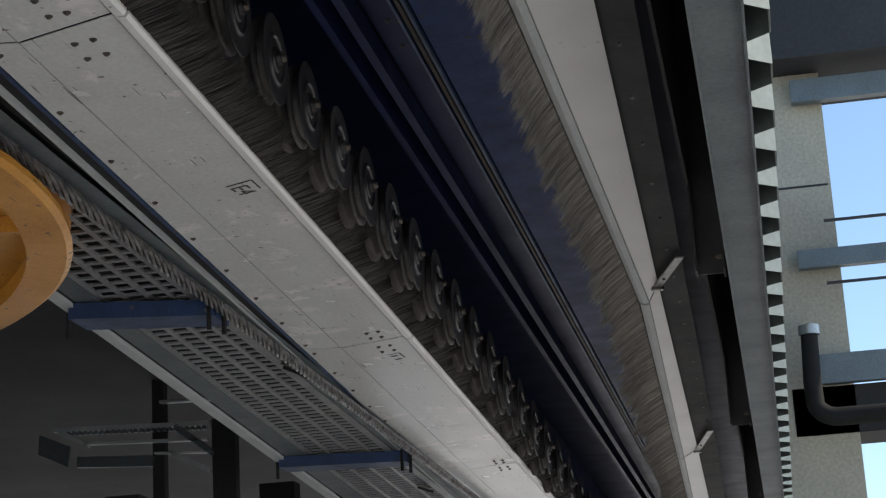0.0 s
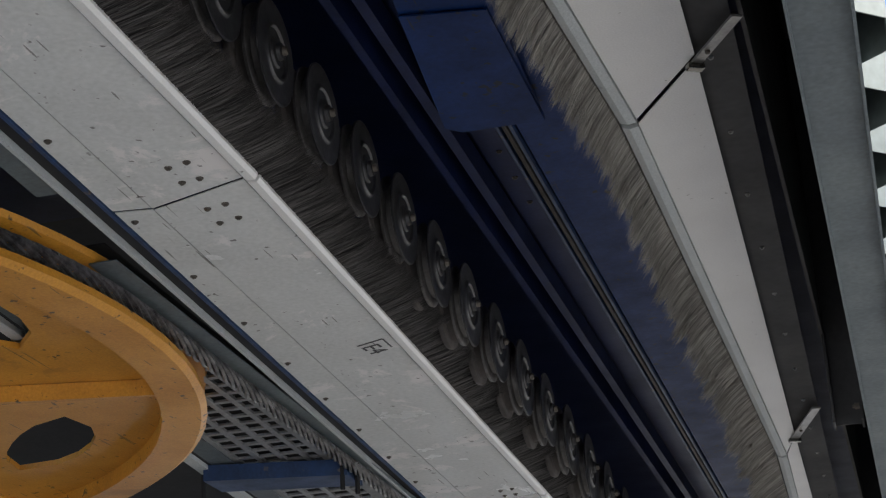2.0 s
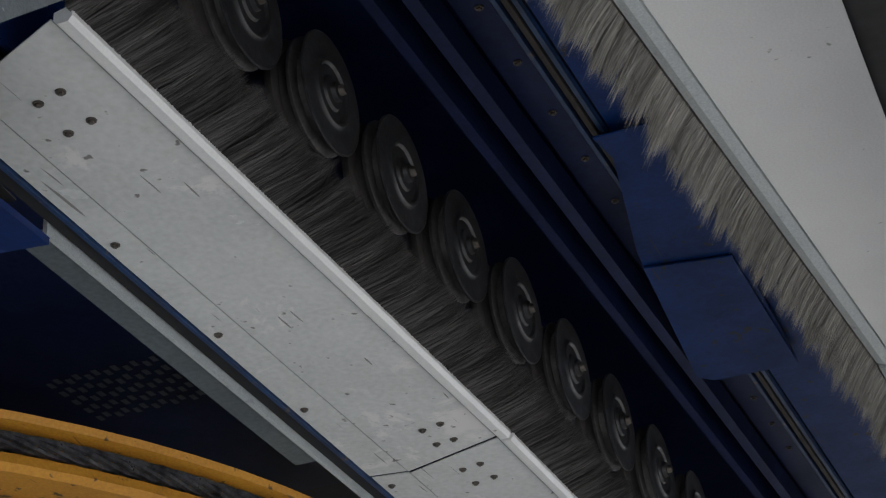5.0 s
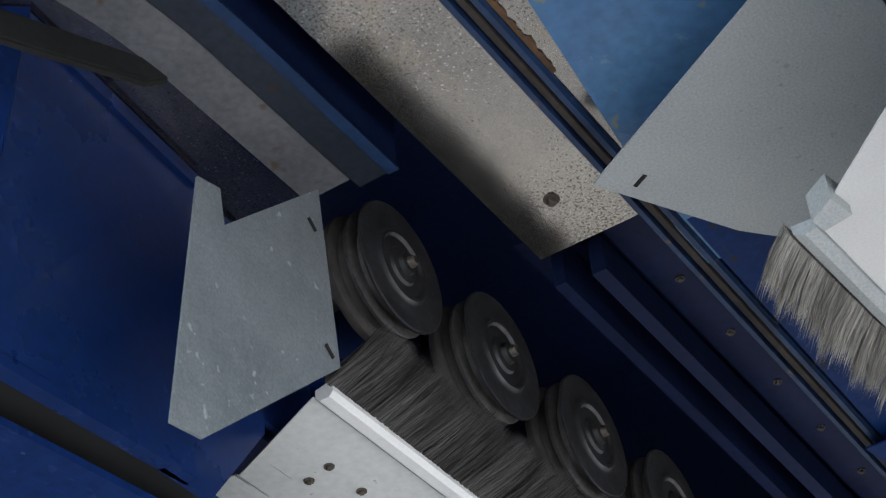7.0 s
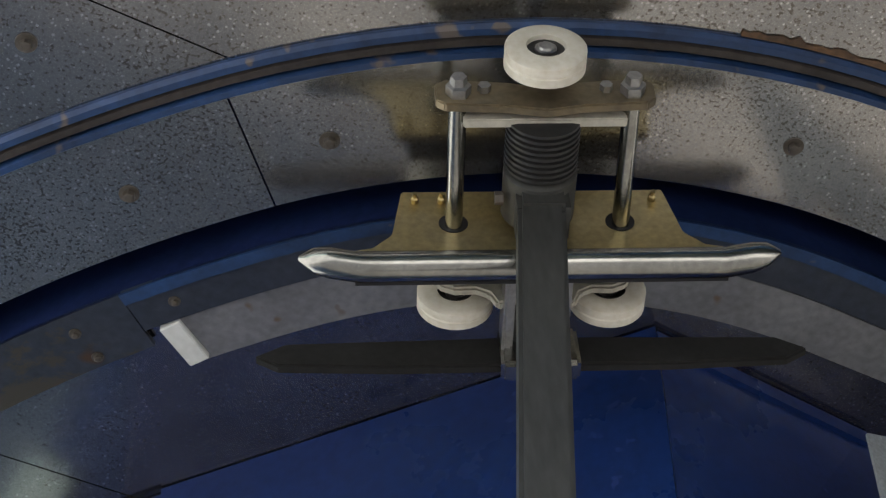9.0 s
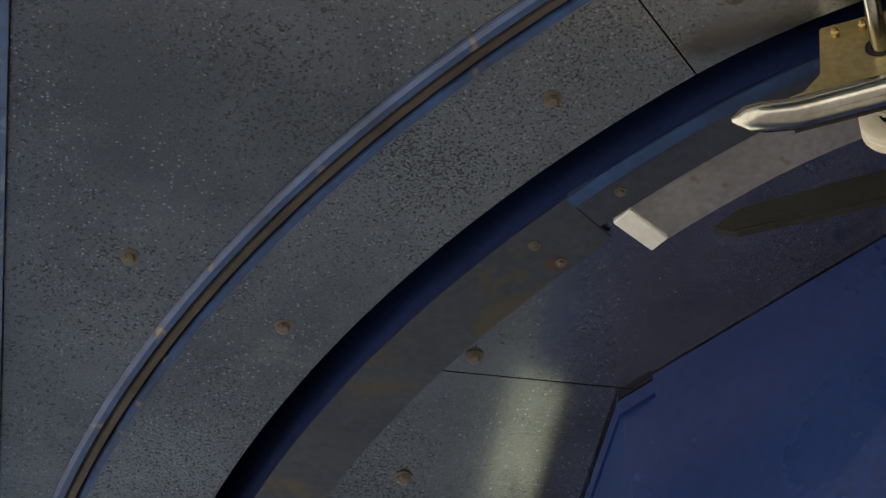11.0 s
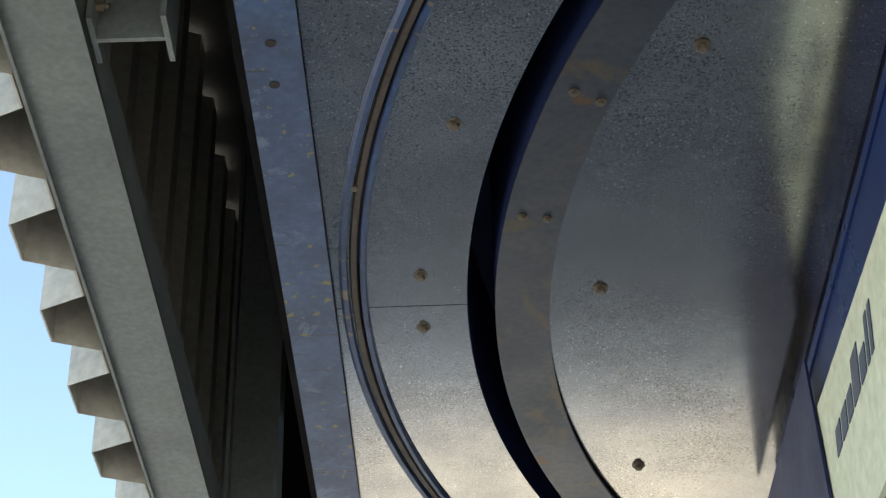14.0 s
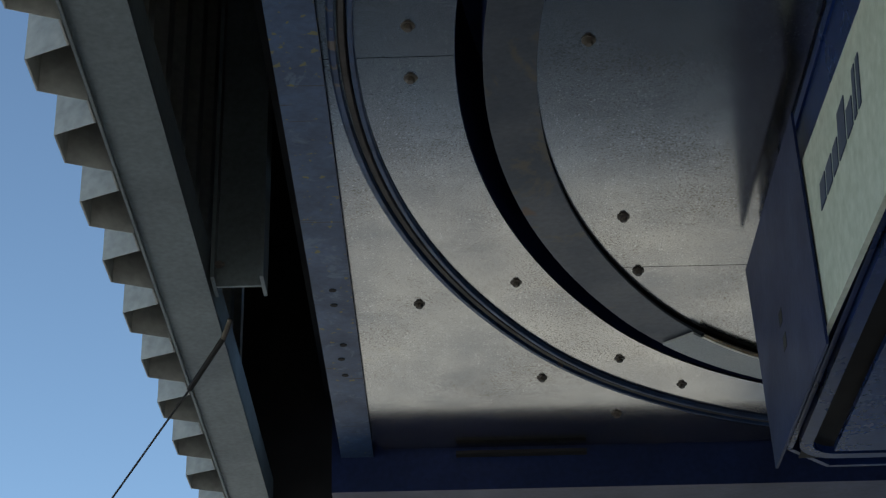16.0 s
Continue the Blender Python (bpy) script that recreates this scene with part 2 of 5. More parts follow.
# one cladding in two tones; the second is lightened as if lit
CLAD = mat("grey_green_cladding", (0.19, 0.225, 0.21), (0.15, 0.18, 0.17), 0.5, 0.1, 2, 40, 0.05)
CLAD_LIT = mat("lit_grey_cladding", (0.38, 0.39, 0.37), (0.32, 0.33, 0.315), 0.5, 0.05, 2, 40, 0.04)
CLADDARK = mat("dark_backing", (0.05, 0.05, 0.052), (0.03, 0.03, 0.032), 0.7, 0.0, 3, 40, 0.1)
GROOVE = mat("worn_groove_steel", (0.065, 0.055, 0.05), (0.03, 0.026, 0.025), 0.55, 0.3, 9, 90, 0.12)
GRAVEL = mat("pale_gravel_yard", (0.80, 0.75, 0.67), (0.70, 0.66, 0.59), 0.9, 0.0, 0.5, 30, 0.3)
CONCRETE = mat("platform_concrete", (0.21, 0.20, 0.19), (0.16, 0.153, 0.145), 0.85, 0.0, 0.8, 40, 0.3)
BEIGE = mat("beige_concrete", (0.46, 0.43, 0.34), (0.38, 0.355, 0.29), 0.85, 0.0, 1.2, 40, 0.2)
# near-black grey: the hall's dimness is put into the colour
GREYWALL = mat("darkened_hall_grey", (0.036, 0.037, 0.04), (0.026, 0.027, 0.029), 0.8, 0.0, 0.7, 30, 0.15)
PERF = mat("perforated_grating", (0.38, 0.39, 0.40), (0.28, 0.29, 0.30), 0.45, 0.5, 4, 60, 0.1)
INK = mat("black_ink", (0.02, 0.02, 0.022), (0.03, 0.03, 0.03), 0.6, 0.0, 20, 60, 0.0)
LETTER = mat("dark_blue_lettering", (0.03, 0.05, 0.10), (0.04, 0.06, 0.11), 0.5, 0.0, 20, 60, 0.0)
SIGN = mat("pale_green_sign", (0.50, 0.57, 0.50), (0.44, 0.51, 0.45), 0.45, 0.0, 2, 40, 0.03)


BLUE_DEEP.node_tree.nodes["Principled BSDF"].inputs["Specular IOR Level"].default_value = 0.3
for m_dull in (BLUE_SHEET, BLUE_DARK, VANE, BRISTLE_DARK):      # dusty paint and plastic, little sheen
    m_dull.node_tree.nodes["Principled BSDF"].inputs["Specular IOR Level"].default_value = 0.2


# ---------------------------------------------------------------- mesh helpers
BASE = {}


def thing(name, loc, label="", category="", group="", kind=""):
    e = new(name)
    e.empty_display_size = 0.1
    e.location = loc
    BASE[e.name] = Vector(loc)
    return tagged(e, label, category, group, kind)


def part(name, bm, material, parent=None, label="", smooth=False, bevel=0.0):
    """Links a bmesh, built in world coordinates, as one mesh object under a thing or a part."""
    if bevel:
        es = [e for e in bm.edges if len(e.link_faces) == 2 and e.calc_face_angle(0) > 0.6]
        bmesh.ops.bevel(bm, geom=es, offset=bevel, segments=2, affect='EDGES', clamp_overlap=True)
    base = Vector((0, 0, 0))
    if parent is not None:
        root = parent
        while root.parent:
            root = root.parent
        base = BASE.get(root.name, Vector((0, 0, 0)))
    if base.length:
        bmesh.ops.translate(bm, verts=bm.verts, vec=-base)
    bmesh.ops.recalc_face_normals(bm, faces=bm.faces)
    me = bpy.data.meshes.new(name)
    bm.to_mesh(me)
    bm.free()
    me.materials.append(material)
    if smooth:
        for p in me.polygons:
            p.use_smooth = True
        me.set_sharp_from_angle(angle=radians(35))
    ob = new(name, me)
    if parent is not None:
        ob.parent = parent
    return tagged(ob, label) if label else ob


def setting(name, bm, material, label="", category="", smooth=False, bevel=0.0):
    ob = part(name, bm, material, None, label, smooth, bevel)
    return tagged(ob, label, category, "", "structure")


def add_box(bm, lo, hi, m=None):
    vs = [bm.verts.new((x, y, z)) for x in (lo[0], hi[0]) for y in (lo[1], hi[1]) for z in (lo[2], hi[2])]
    for q in ((0, 1, 3, 2), (4, 6, 7, 5), (0, 4, 5, 1), (2, 3, 7, 6), (0, 2, 6, 4), (1, 5, 7, 3)):
        bm.faces.new([vs[i] for i in q])
    if m is not None:
        bmesh.ops.transform(bm, matrix=m, verts=vs)
    return vs


def box(lo, hi, m=None):
    bm = bmesh.new()
    add_box(bm, lo, hi, m)
    return bm


def add_prism(bm, poly, lo, hi, axis=2, m=None):
    """A polygon (2D) pushed from lo to hi along an axis; the polygon's plane is the two other axes in order."""
    def at(p, h):
        return {0: (h, p[0], p[1]), 1: (p[0], h, p[1]), 2: (p[0], p[1], h)}[axis]
    a = [bm.verts.new(at(p, lo)) for p in poly]
    b = [bm.verts.new(at(p, hi)) for p in poly]
    k = len(poly)
    bm.faces.new(a)
    bm.faces.new(b[::-1])
    for i in range(k):
        bm.faces.new((a[i], b[i], b[(i + 1) % k], a[(i + 1) % k]))
    if m is not None:
        bmesh.ops.transform(bm, matrix=m, verts=a + b)
    return a + b


def prism(poly, lo, hi, axis=2, m=None):
    bm = bmesh.new()
    add_prism(bm, poly, lo, hi, axis, m)
    return bm


def add_lathe(bm, prof, m=None, n=28, closed=True):
    """A profile of (along, radius) turned round the local z axis."""
    rings = []
    for z, r in prof:
        rings.append([bm.verts.new((r * math.cos(2 * math.pi * i / n), r * math.sin(2 * math.pi * i / n), z)) for i in range(n)])
    for a, b in zip(rings, rings[1:]):
        for i in range(n):
            bm.faces.new((a[i], a[(i + 1) % n], b[(i + 1) % n], b[i]))
    if closed:
        bm.faces.new(rings[0][::-1])
        bm.faces.new(rings[-1])
    vs = [v for r in rings for v in r]
    if m is not None:
        bmesh.ops.transform(bm, matrix=m, verts=vs)
    return vs


def lathe(prof, m=None, n=28, closed=True):
    bm = bmesh.new()
    add_lathe(bm, prof, m, n, closed)
    return bm


def aim(p, q):
    """A pose at p whose z axis points to q."""
    v = (Vector(q) - Vector(p)).normalized()
    return Matrix.Translation(p) @ v.to_track_quat('Z', 'Y').to_matrix().to_4x4()


def rod(p, q, r, n=16):
    return lathe([(0, r), ((Vector(q) - Vector(p)).length, r)], aim(p, q), n)


# ---------------------------------------------------------------- the track's curve, seen from above
# a straight run along -x, then three arcs that turn it round to +x
Y0, XS = 1.203, 1.606
ARCS = ((1.236, 0.808), (2.513, 1.338), (1.372, math.pi - 0.808 - 1.338))
TURN = sum(r * a for r, a in ARCS)


def track(s, off=0.0):
    """The place at s metres past the start of the bend (negative: on the straight) and off metres outwards; and the heading."""
    x, y, a = XS, Y0, 0.0
    if s < 0:
        x -= s
    else:
        for r, da in ARCS:
            u = min(s / r, da)
            cx, cy = x + r * math.sin(a), y + r * math.cos(a)
            a += u
            x, y = cx - r * math.sin(a), cy - r * math.cos(a)
            s -= u * r
            if s <= 1e-9:
                break
        else:
            x, y = x - s * math.cos(a), y + s * math.sin(a)
    return x - off * math.sin(a), y - off * math.cos(a), a


def steps(s0, s1, d=0.06):
    """Stations along the track: few on the straights, dense in the bend."""
    out, s = [], s0
    while s < s1 - 1e-4:
        out.append(s)
        if s < -1e-4:
            s = min(s + 1.0, 0.0)
        elif s < TURN:
            s += d
        else:
            s += 1.0
    return out + [s1]


def add_sweep(bm, prof, s0, s1, d=0.06, closed=True):
    """A closed profile of (offset, z) swept along the track."""
    rings = []
    for s in steps(s0, s1, d):
        rings.append([bm.verts.new((*track(s, o)[:2], z)) for o, z in prof])
    k = len(prof)
    for a, b in zip(rings, rings[1:]):
        for i in range(k if closed else k - 1):
            bm.faces.new((a[i], a[(i + 1) % k], b[(i + 1) % k], b[i]))
    if closed:
        bm.faces.new(rings[0])
        bm.faces.new(rings[-1][::-1])


def sweep(prof, s0, s1, d=0.06):
    bm = bmesh.new()
    add_sweep(bm, prof, s0, s1, d)
    return bm


def bar(o0, o1, z0, z1):
    return [(o0, z0), (o1, z0), (o1, z1), (o0, z1)]


# ---------------------------------------------------------------- ground, hall, closing walls
# unseen floor; yard and platform tones set the light bounced up
bm = bmesh.new()
bmesh.ops.create_grid(bm, x_segments=4, y_segments=4, size=400)
setting("ground", bm, GRAVEL, "pale sunlit gravel yard around the station", "ground")
setting("pavement", box((-4.0, -2.5, -0.2), (26, 9.7, 0.02)), CONCRETE, "grey worn boarding platform surface", "pavement")

# assumed station roof and hall walls; unseen sheets added to block sun
setting("roof_slab", prism([(6.5, -0.12), (26, -0.12), (26, 14), (6.5, 14)], 5.6, 5.8), CLADDARK, "dark underside of an assumed station roof", "roof")
# the next four sheets are added to shape where sun reaches the floor
setting("roof_slab_low", box((-0.27, -0.12, 4.6), (6.5, 4.60, 4.7)), CLADDARK, "dark sheet added out of view to shade the turnaround", "roof")
setting("roof_slab_edge", box((-1.05, -0.12, 5.6), (-0.20, 6.3, 5.8)), CLADDARK, "dark sheet added above the end wall to block light", "roof")
setting("roof_slab_north", box((-0.22, 4.604, 4.6), (0.5, 6.3, 4.7)), CLADDARK, "dark sheet added above the end beam to block sun", "roof")
setting("roof_step", box((-0.25, -0.12, 4.7), (-0.22, 6.3, 5.6)), CLADDARK, "dark upright sheet added between the two, blocks sun", "roof")
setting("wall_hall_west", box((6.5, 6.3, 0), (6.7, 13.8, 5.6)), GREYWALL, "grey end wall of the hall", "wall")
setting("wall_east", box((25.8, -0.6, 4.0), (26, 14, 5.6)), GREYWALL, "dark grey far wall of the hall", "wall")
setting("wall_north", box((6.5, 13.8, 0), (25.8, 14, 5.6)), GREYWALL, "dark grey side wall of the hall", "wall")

# ---------------------------------------------------------------- sheet ceiling of the turnaround
XL, YN, YF = -0.268, 0.60, 5.62     # outer bounds of the ceiling sheets
S_STRAIGHT = -0.81                  # where the sheets end along the straight


def near_edge(x):
    """The near border of the galvanised sheet beside the guide rail."""
    return 0.83 + 0.118 * (x - 1.40)


def outer_hit(s, o):
    """Where the normal at s leaves the ceiling's rectangle."""
    x, y, a = track(s, o)
    dx, dy = -math.sin(a), -math.cos(a)
    best = 9.0
    if dx < -1e-6:
        best = min(best, (XL - x) / dx)
    if dy < -1e-6:
        k = -dy + 0.118 * dx
        if k > 0.02:
            best = min(best, (y - near_edge(x)) / k)
    if dy > 1e-6:
        best = min(best, (YF - y) / dy)
    return x + dx * best, y + dy * best


def arc_station(px, py):
    """The station of the track nearest to a place."""
    best = min(((track(i * 0.01)[0] - px) ** 2 + (track(i * 0.01)[1] - py) ** 2, i * 0.01) for i in range(-300, 900))
    return best[1]


def cut_joints(bm, ys):
    """Open narrow straight joints across the sheets at the given y."""
    for y in ys:
        for yy in (y - GAP, y + GAP):
            bmesh.ops.bisect_plane(bm, geom=bm.verts[:] + bm.edges[:] + bm.faces[:], plane_co=(0, yy, 0), plane_no=(0, 1, 0))
        bmesh.ops.delete(bm, geom=[f for f in bm.faces if abs(f.calc_center_median().y - y) < GAP * 0.9], context='FACES')


bm = bmesh.new()
T = 0.006
GAP = 0.0014
S_SEAM1 = arc_station(0.66, 1.49)
S_SEAM2 = arc_station(-0.02, 3.34)
S_END = TURN + 1.4
cuts = [-0.66, S_SEAM1, S_SEAM2, S_END]
# outer sheets, from the guide rail to the borders
st = steps(-0.66, S_END, 0.05)
inn = [track(s, 0.247)[:2] for s in st]
out = [outer_hit(s, 0.247) for s in st]
for i in range(len(st) - 1):
    q = [inn[i], out[i], out[i + 1], inn[i + 1]]
    if max(p[0] for p in q) <= 2.3:
        add_prism(bm, q, ZC, ZC + T)
cut_joints(bm, (1.357, 3.34))
setting("ceiling", bm, GALV, "speckled galvanised sheet ceiling, weathered", "ceiling")

bm = bmesh.new()
for a0, a1 in zip([S_STRAIGHT] + cuts[1:-1], cuts[1:]):
    add_sweep(bm, bar(0.0, 0.216, ZC - 0.001, ZC + T), a0 + GAP, a1 - GAP, 0.05)
setting("ceiling_band", bm, GALV_BAND, "galvanised ring sheet between slot and guide rail", "ceiling")

bm = bmesh.new()
add_sweep(bm, bar(-1.0, -0.150, ZC + 0.001, ZC + T + 0.001), -0.40, S_END, 0.05)
cut_joints(bm, (2.24, 4.36))
setting("ceiling_inner", bm, GALV, "galvanised sheets inside the bend with dark seams", "ceiling")

# a dark cover added above all the sheets, keeps light out of the slot
setting("ceiling_cover", box((-0.24, 0.45, ZC + 0.365), (3.2, YF, ZC + 0.385)), BLUE_DARK, "dark blue cover added above the ceiling sheets", "ceiling")

# slot: its two side walls
setting("slot_wall_outer", sweep(bar(-0.001, 0.004, ZC + T, ZC + 0.36), S_STRAIGHT, S_END), BLUE_DARK, "dark blue slot side", "wall")
setting("slot_wall_inner", sweep(bar(-0.066, -0.060, ZC - 0.012, ZC + 0.36), -0.42, S_END), BLUE_DARK, "dark blue slot side", "wall")
S_JOIN = 1.26                       # where the narrow running rail meets the wide one
setting("inner_rail_narrow", sweep(bar(-0.140, -0.060, ZC - 0.017, ZC - 0.006), -0.42, S_JOIN - 0.003), STEEL_DARK,
        "narrow dark steel running rail with a worn blue edge", "rail")
setting("rail_blue_edge", sweep(bar(-0.078, -0.056, ZC - 0.022, ZC - 0.0175), -0.42, S_JOIN - 0.003), BLUE_RAIL, "worn blue edge of the running rail", "trim")
rail = setting("inner_rail", sweep(bar(-0.176, -0.060, ZC - 0.015, ZC - 0.006), S_JOIN, S_END), STEEL_DARK,
               "dark burnished steel running rail along the slot", "rail")
bm = sweep(bar(-0.240, -0.146, ZC - 0.010, ZC - 0.004), -0.40, arc_station(0.62, 1.78))
strip = setting("rail_backing_strip", bm, STRIP, "pale strip behind the running rail, rusty edge", "trim")

# guide rail: two blue flanges and a worn groove between them
guide = thing("guide_rail", (XS, Y0, ZC), "blue curved guide rail with a worn dark groove", "rail", "", "structure")
part("flange", sweep([(0.211, ZC - 0.009), (0.214, ZC - 0.013), (0.223, ZC - 0.012), (0.225, ZC - 0.008), (0.225, ZC + 0.01), (0.211, ZC + 0.01)], -20, S_END), BLUE_RAIL, guide, smooth=True)
part("groove", sweep([(0.229, ZC - 0.004), (0.232, ZC - 0.008), (0.243, ZC - 0.008), (0.246, ZC - 0.004), (0.246, ZC + 0.01), (0.229, ZC + 0.01)], -20, S_END), GROOVE, guide, "worn grey steel ridge in the groove", smooth=True)
part("flange", sweep([(0.250, ZC - 0.008), (0.252, ZC - 0.013), (0.262, ZC - 0.012), (0.268, ZC - 0.006), (0.268, ZC + 0.01), (0.250, ZC + 0.01)], -20, S_END), BLUE_RAIL, guide, smooth=True)

bm = bmesh.new()
rr = random.Random(11)
prev = None
for k in range(76):             # a ragged line of flaked rust
    st_k = -0.40 + 0.01 * k
    w = 0.006 + 0.012 * rr.random() * (0.4 + 0.6 * math.sin(k * 0.21) ** 2)
    ring = [bm.verts.new((*track(st_k, o)[:2], z)) for o, z in ((0.269, ZC - 0.004), (0.269 + w, ZC - 0.003), (0.269 + w, ZC - 0.0005), (0.269, ZC - 0.0005))]
    if prev:
        for a in range(4):
            bm.faces.new((prev[a], prev[(a + 1) % 4], ring[(a + 1) % 4], ring[a]))
    prev = ring
setting("rust_edge", bm, RUST, "ragged rusty sheet edge along the guide rail", "trim")
# ceiling bolts: a washer and a low hexagon


def bolt_mesh(r=0.016, t=0.012):
    bm = bmesh.new()
    add_lathe(bm, [(0, r), (-0.003, r * 0.97)], None, 16)
    add_lathe(bm, [(-0.003, r * 0.62), (-t, r * 0.58), (-t - 0.001, r * 0.4)], None, 6)
    me = bpy.data.meshes.new("bolt")
    bmesh.ops.recalc_face_normals(bm, faces=bm.faces)
    bm.to_mesh(me)
    bm.free()
    me.materials.append(BOLT)
    return me


BOLT_ME = bolt_mesh()
BOLT_SMALL = bolt_mesh(0.010, 0.007)


def put(me, name, places, parent, m=None):
    for p in places:
        o = new(name, me)
        o.parent = parent
        root = parent
        while root.parent:
            root = root.parent
        b = BASE.get(root.name, Vector((0, 0, 0)))
        o.matrix_basis = Matrix.Translation(Vector(p) - b) @ (m or Matrix.Identity(4))


ceil = bpy.data.objects["ceiling"]
put(BOLT_ME, "bolt", [(x, y, ZC) for x, y in ((0.30, 1.46), (-0.07, 2.05), (-0.20, 2.9), (-0.09, 4.55), (0.50, 5.36))], ceil)
put(BOLT_ME, "bolt", [(x, y, ZC) for x, y in ((0.75, 1.42), (0.53, 1.64), (1.37, 1.12), (2.28, 1.10), (0.19, 2.17), (-0.08, 3.22), (-0.08, 3.42),
                                              (0.17, 4.43), (0.26, 5.07), (0.0, 2.72))], bpy.data.objects["ceiling_band"])
put(BOLT_ME, "bolt", [(x, y, ZC) for x, y in ((1.18, 1.585), (0.447, 2.52), (0.516, 2.196), (0.30, 3.29), (0.43, 4.08), (0.49, 4.38), (0.48, 4.94), (0.68, 5.14))],
    bpy.data.objects["ceiling_inner"])
put(BOLT_SMALL, "bolt", [(x, y, ZC - 0.016) for x, y in ((0.56, 1.92), (0.61, 1.95), (0.67, 1.79), (1.18, 1.45), (1.0, 1.57), (0.83, 1.62), (0.95, 1.53),
                                                         (0.22, 2.62), (0.27, 2.65), (0.13, 3.0), (0.18, 3.01))], rail)
endp = setting("rail_end_plate", sweep(bar(-0.172, -0.068, ZC - 0.024, ZC - 0.017), 4.56, S_END), LIGHT_GREY, "pale scuffed joint plate at the rail's far end", "plate")
part("bright_edge", sweep([(-0.186, ZC - 0.018), (-0.182, ZC - 0.024), (-0.174, ZC - 0.024), (-0.174, ZC - 0.014), (-0.186, ZC - 0.014)], 4.60, S_END), CHROME, endp, "bright worn edge", smooth=True)
# small bright tag at the end of the strip
tx, ty, ta = track(arc_station(0.62, 1.78), -0.20)
setting("strip_end_tag", box((-0.018, -0.055, ZC - 0.02), (0.018, 0.035, ZC - 0.005), pose(tx, ty, 0, 0, 0, -math.degrees(ta) - 6)),
        WHITE, "small white painted tag plate at the strip's end", "trim", bevel=0.002)

# ---------------------------------------------------------------- blue side beam and end beam
beam = thing("side_beam", (-0.33, 3.4, ZC), "blue painted channel beam with bolt holes, lichen specks", "beam", "", "structure")
part("web", box((-0.282, 1.0, ZC - 0.012), (-0.27, 5.64, ZC + 0.16)), BLUE_BEAM, beam)
part("flange", box((-0.370, 1.0, ZC - 0.022), (-0.266, 5.64, ZC - 0.012)), BLUE_BEAM, beam, bevel=0.002)
hole = lathe([(0, 0.010), (-0.0012, 0.010)], None, 12)
hole_me = bpy.data.meshes.new("bolt_hole")
hole.to_mesh(hole_me)
hole.free()
hole_me.materials.append(BLACK)
for y in (1.97, 2.087, 2.455, 2.567, 4.41, 4.50, 4.758, 4.854, 4.969):
    o = new("bolt_hole", hole_me)
    o.parent = beam
    o.matrix_basis = Matrix.Translation((0.014 + random.uniform(-0.012, 0.012), y - 3.4, -0.0221))
endb = thing("end_beam", (0.6, 5.75, ZC), "dark blue channel beam closing the far end", "beam", "", "structure")
part("web", box((-0.40, 5.63, ZC - 0.14), (3.6, 5.645, ZC + 0.20)), BLUE_DARK, endb)
part("flange", box((-0.40, 5.645, ZC - 0.14), (3.6, 5.80, ZC - 0.128)), BLUE_DARK, endb)
part("lip", box((0.0, 5.60, ZC - 0.030), (0.42, 5.63, ZC - 0.018)), BLACK, endb, "black slot cover")

# ---------------------------------------------------------------- blue central housing with the sign
ZB = EYE + 1.568
hous = thing("central_housing", (1.6, 3.0, ZB), "deep blue sheet-metal drive housing with folded top rim", "housing", "", "structure")
HP = [(2.2, 4.27), (0.90, 4.27), (0.785, 4.15), (0.785, 2.27), (0.835, 2.205), (1.390, 1.520), (1.84, 1.555)]
HB = [(2.2, 4.27), (0.90, 4.27), (0.785, 4.15), (0.785, 2.27), (0.835, 2.205), (1.385, 1.575), (1.84, 1.570)]     # the same corners at the foot


def fascia(bm, pts, z0, z1, t):
    """Upright sheets along a chain of points, t thick to the inside."""
    n = len(pts)
    inner = []
    for i, (x, y) in enumerate(pts):
        p, q = pts[max(0, i - 1)], pts[min(n - 1, i + 1)]
        dx, dy = q[0] - p[0], q[1] - p[1]
        k = math.hypot(dx, dy)
        inner.append((x - dy / k * t, y + dx / k * t))
    for i in range(n - 1):
        add_prism(bm, [pts[i], pts[i + 1], inner[i + 1], inner[i]], z0, z1)


for k in range(len(HP) - 1):
    bm = bmesh.new()
    vs = []
    for (x, y), z in ((HB[k], EYE + 1.60), (HB[k + 1], EYE + 1.60), (HP[k + 1], ZC - 0.002), (HP[k], ZC - 0.002)):
        vs.append(bm.verts.new((x, y, z)))
    bm.faces.new(vs)
    bmesh.ops.recalc_face_normals(bm, faces=bm.faces)
    bmesh.ops.solidify(bm, geom=bm.faces[:], thickness=0.012)
    part("side_panel", bm, BLUE_DEEP, hous)
bm = bmesh.new()
fascia(bm, [(1.80, 1.575), (2.42, 1.605)], ZW + 0.02, ZC - 0.01, 0.012)
part("side_panel", bm, BLUE_DEEP, hous)
bm = bmesh.new()
add_prism(bm, [(1.80, EYE + 1.58), (1.915, EYE + 1.58), (2.05, EYE + 1.775), (2.05, ZW + 0.018), (1.80, ZW + 0.018)], 1.574, 1.586, axis=1)
part("side_panel", bm, BLUE_DEEP, hous)
bm = bmesh.new()
fascia(bm, [(x - 0.006, y - 0.006) for x, y in HP], ZC - 0.040, ZC - 0.012, 0.012)
part("top_rim", bm, BLUE_DEEP, hous, "folded blue rim")
bm = bmesh.new()
corner = [(0.90 - 0.10 * math.cos(w), 4.06 + 0.10 * math.sin(w)) for w in [math.pi / 2 * j / 6 for j in range(7)]]
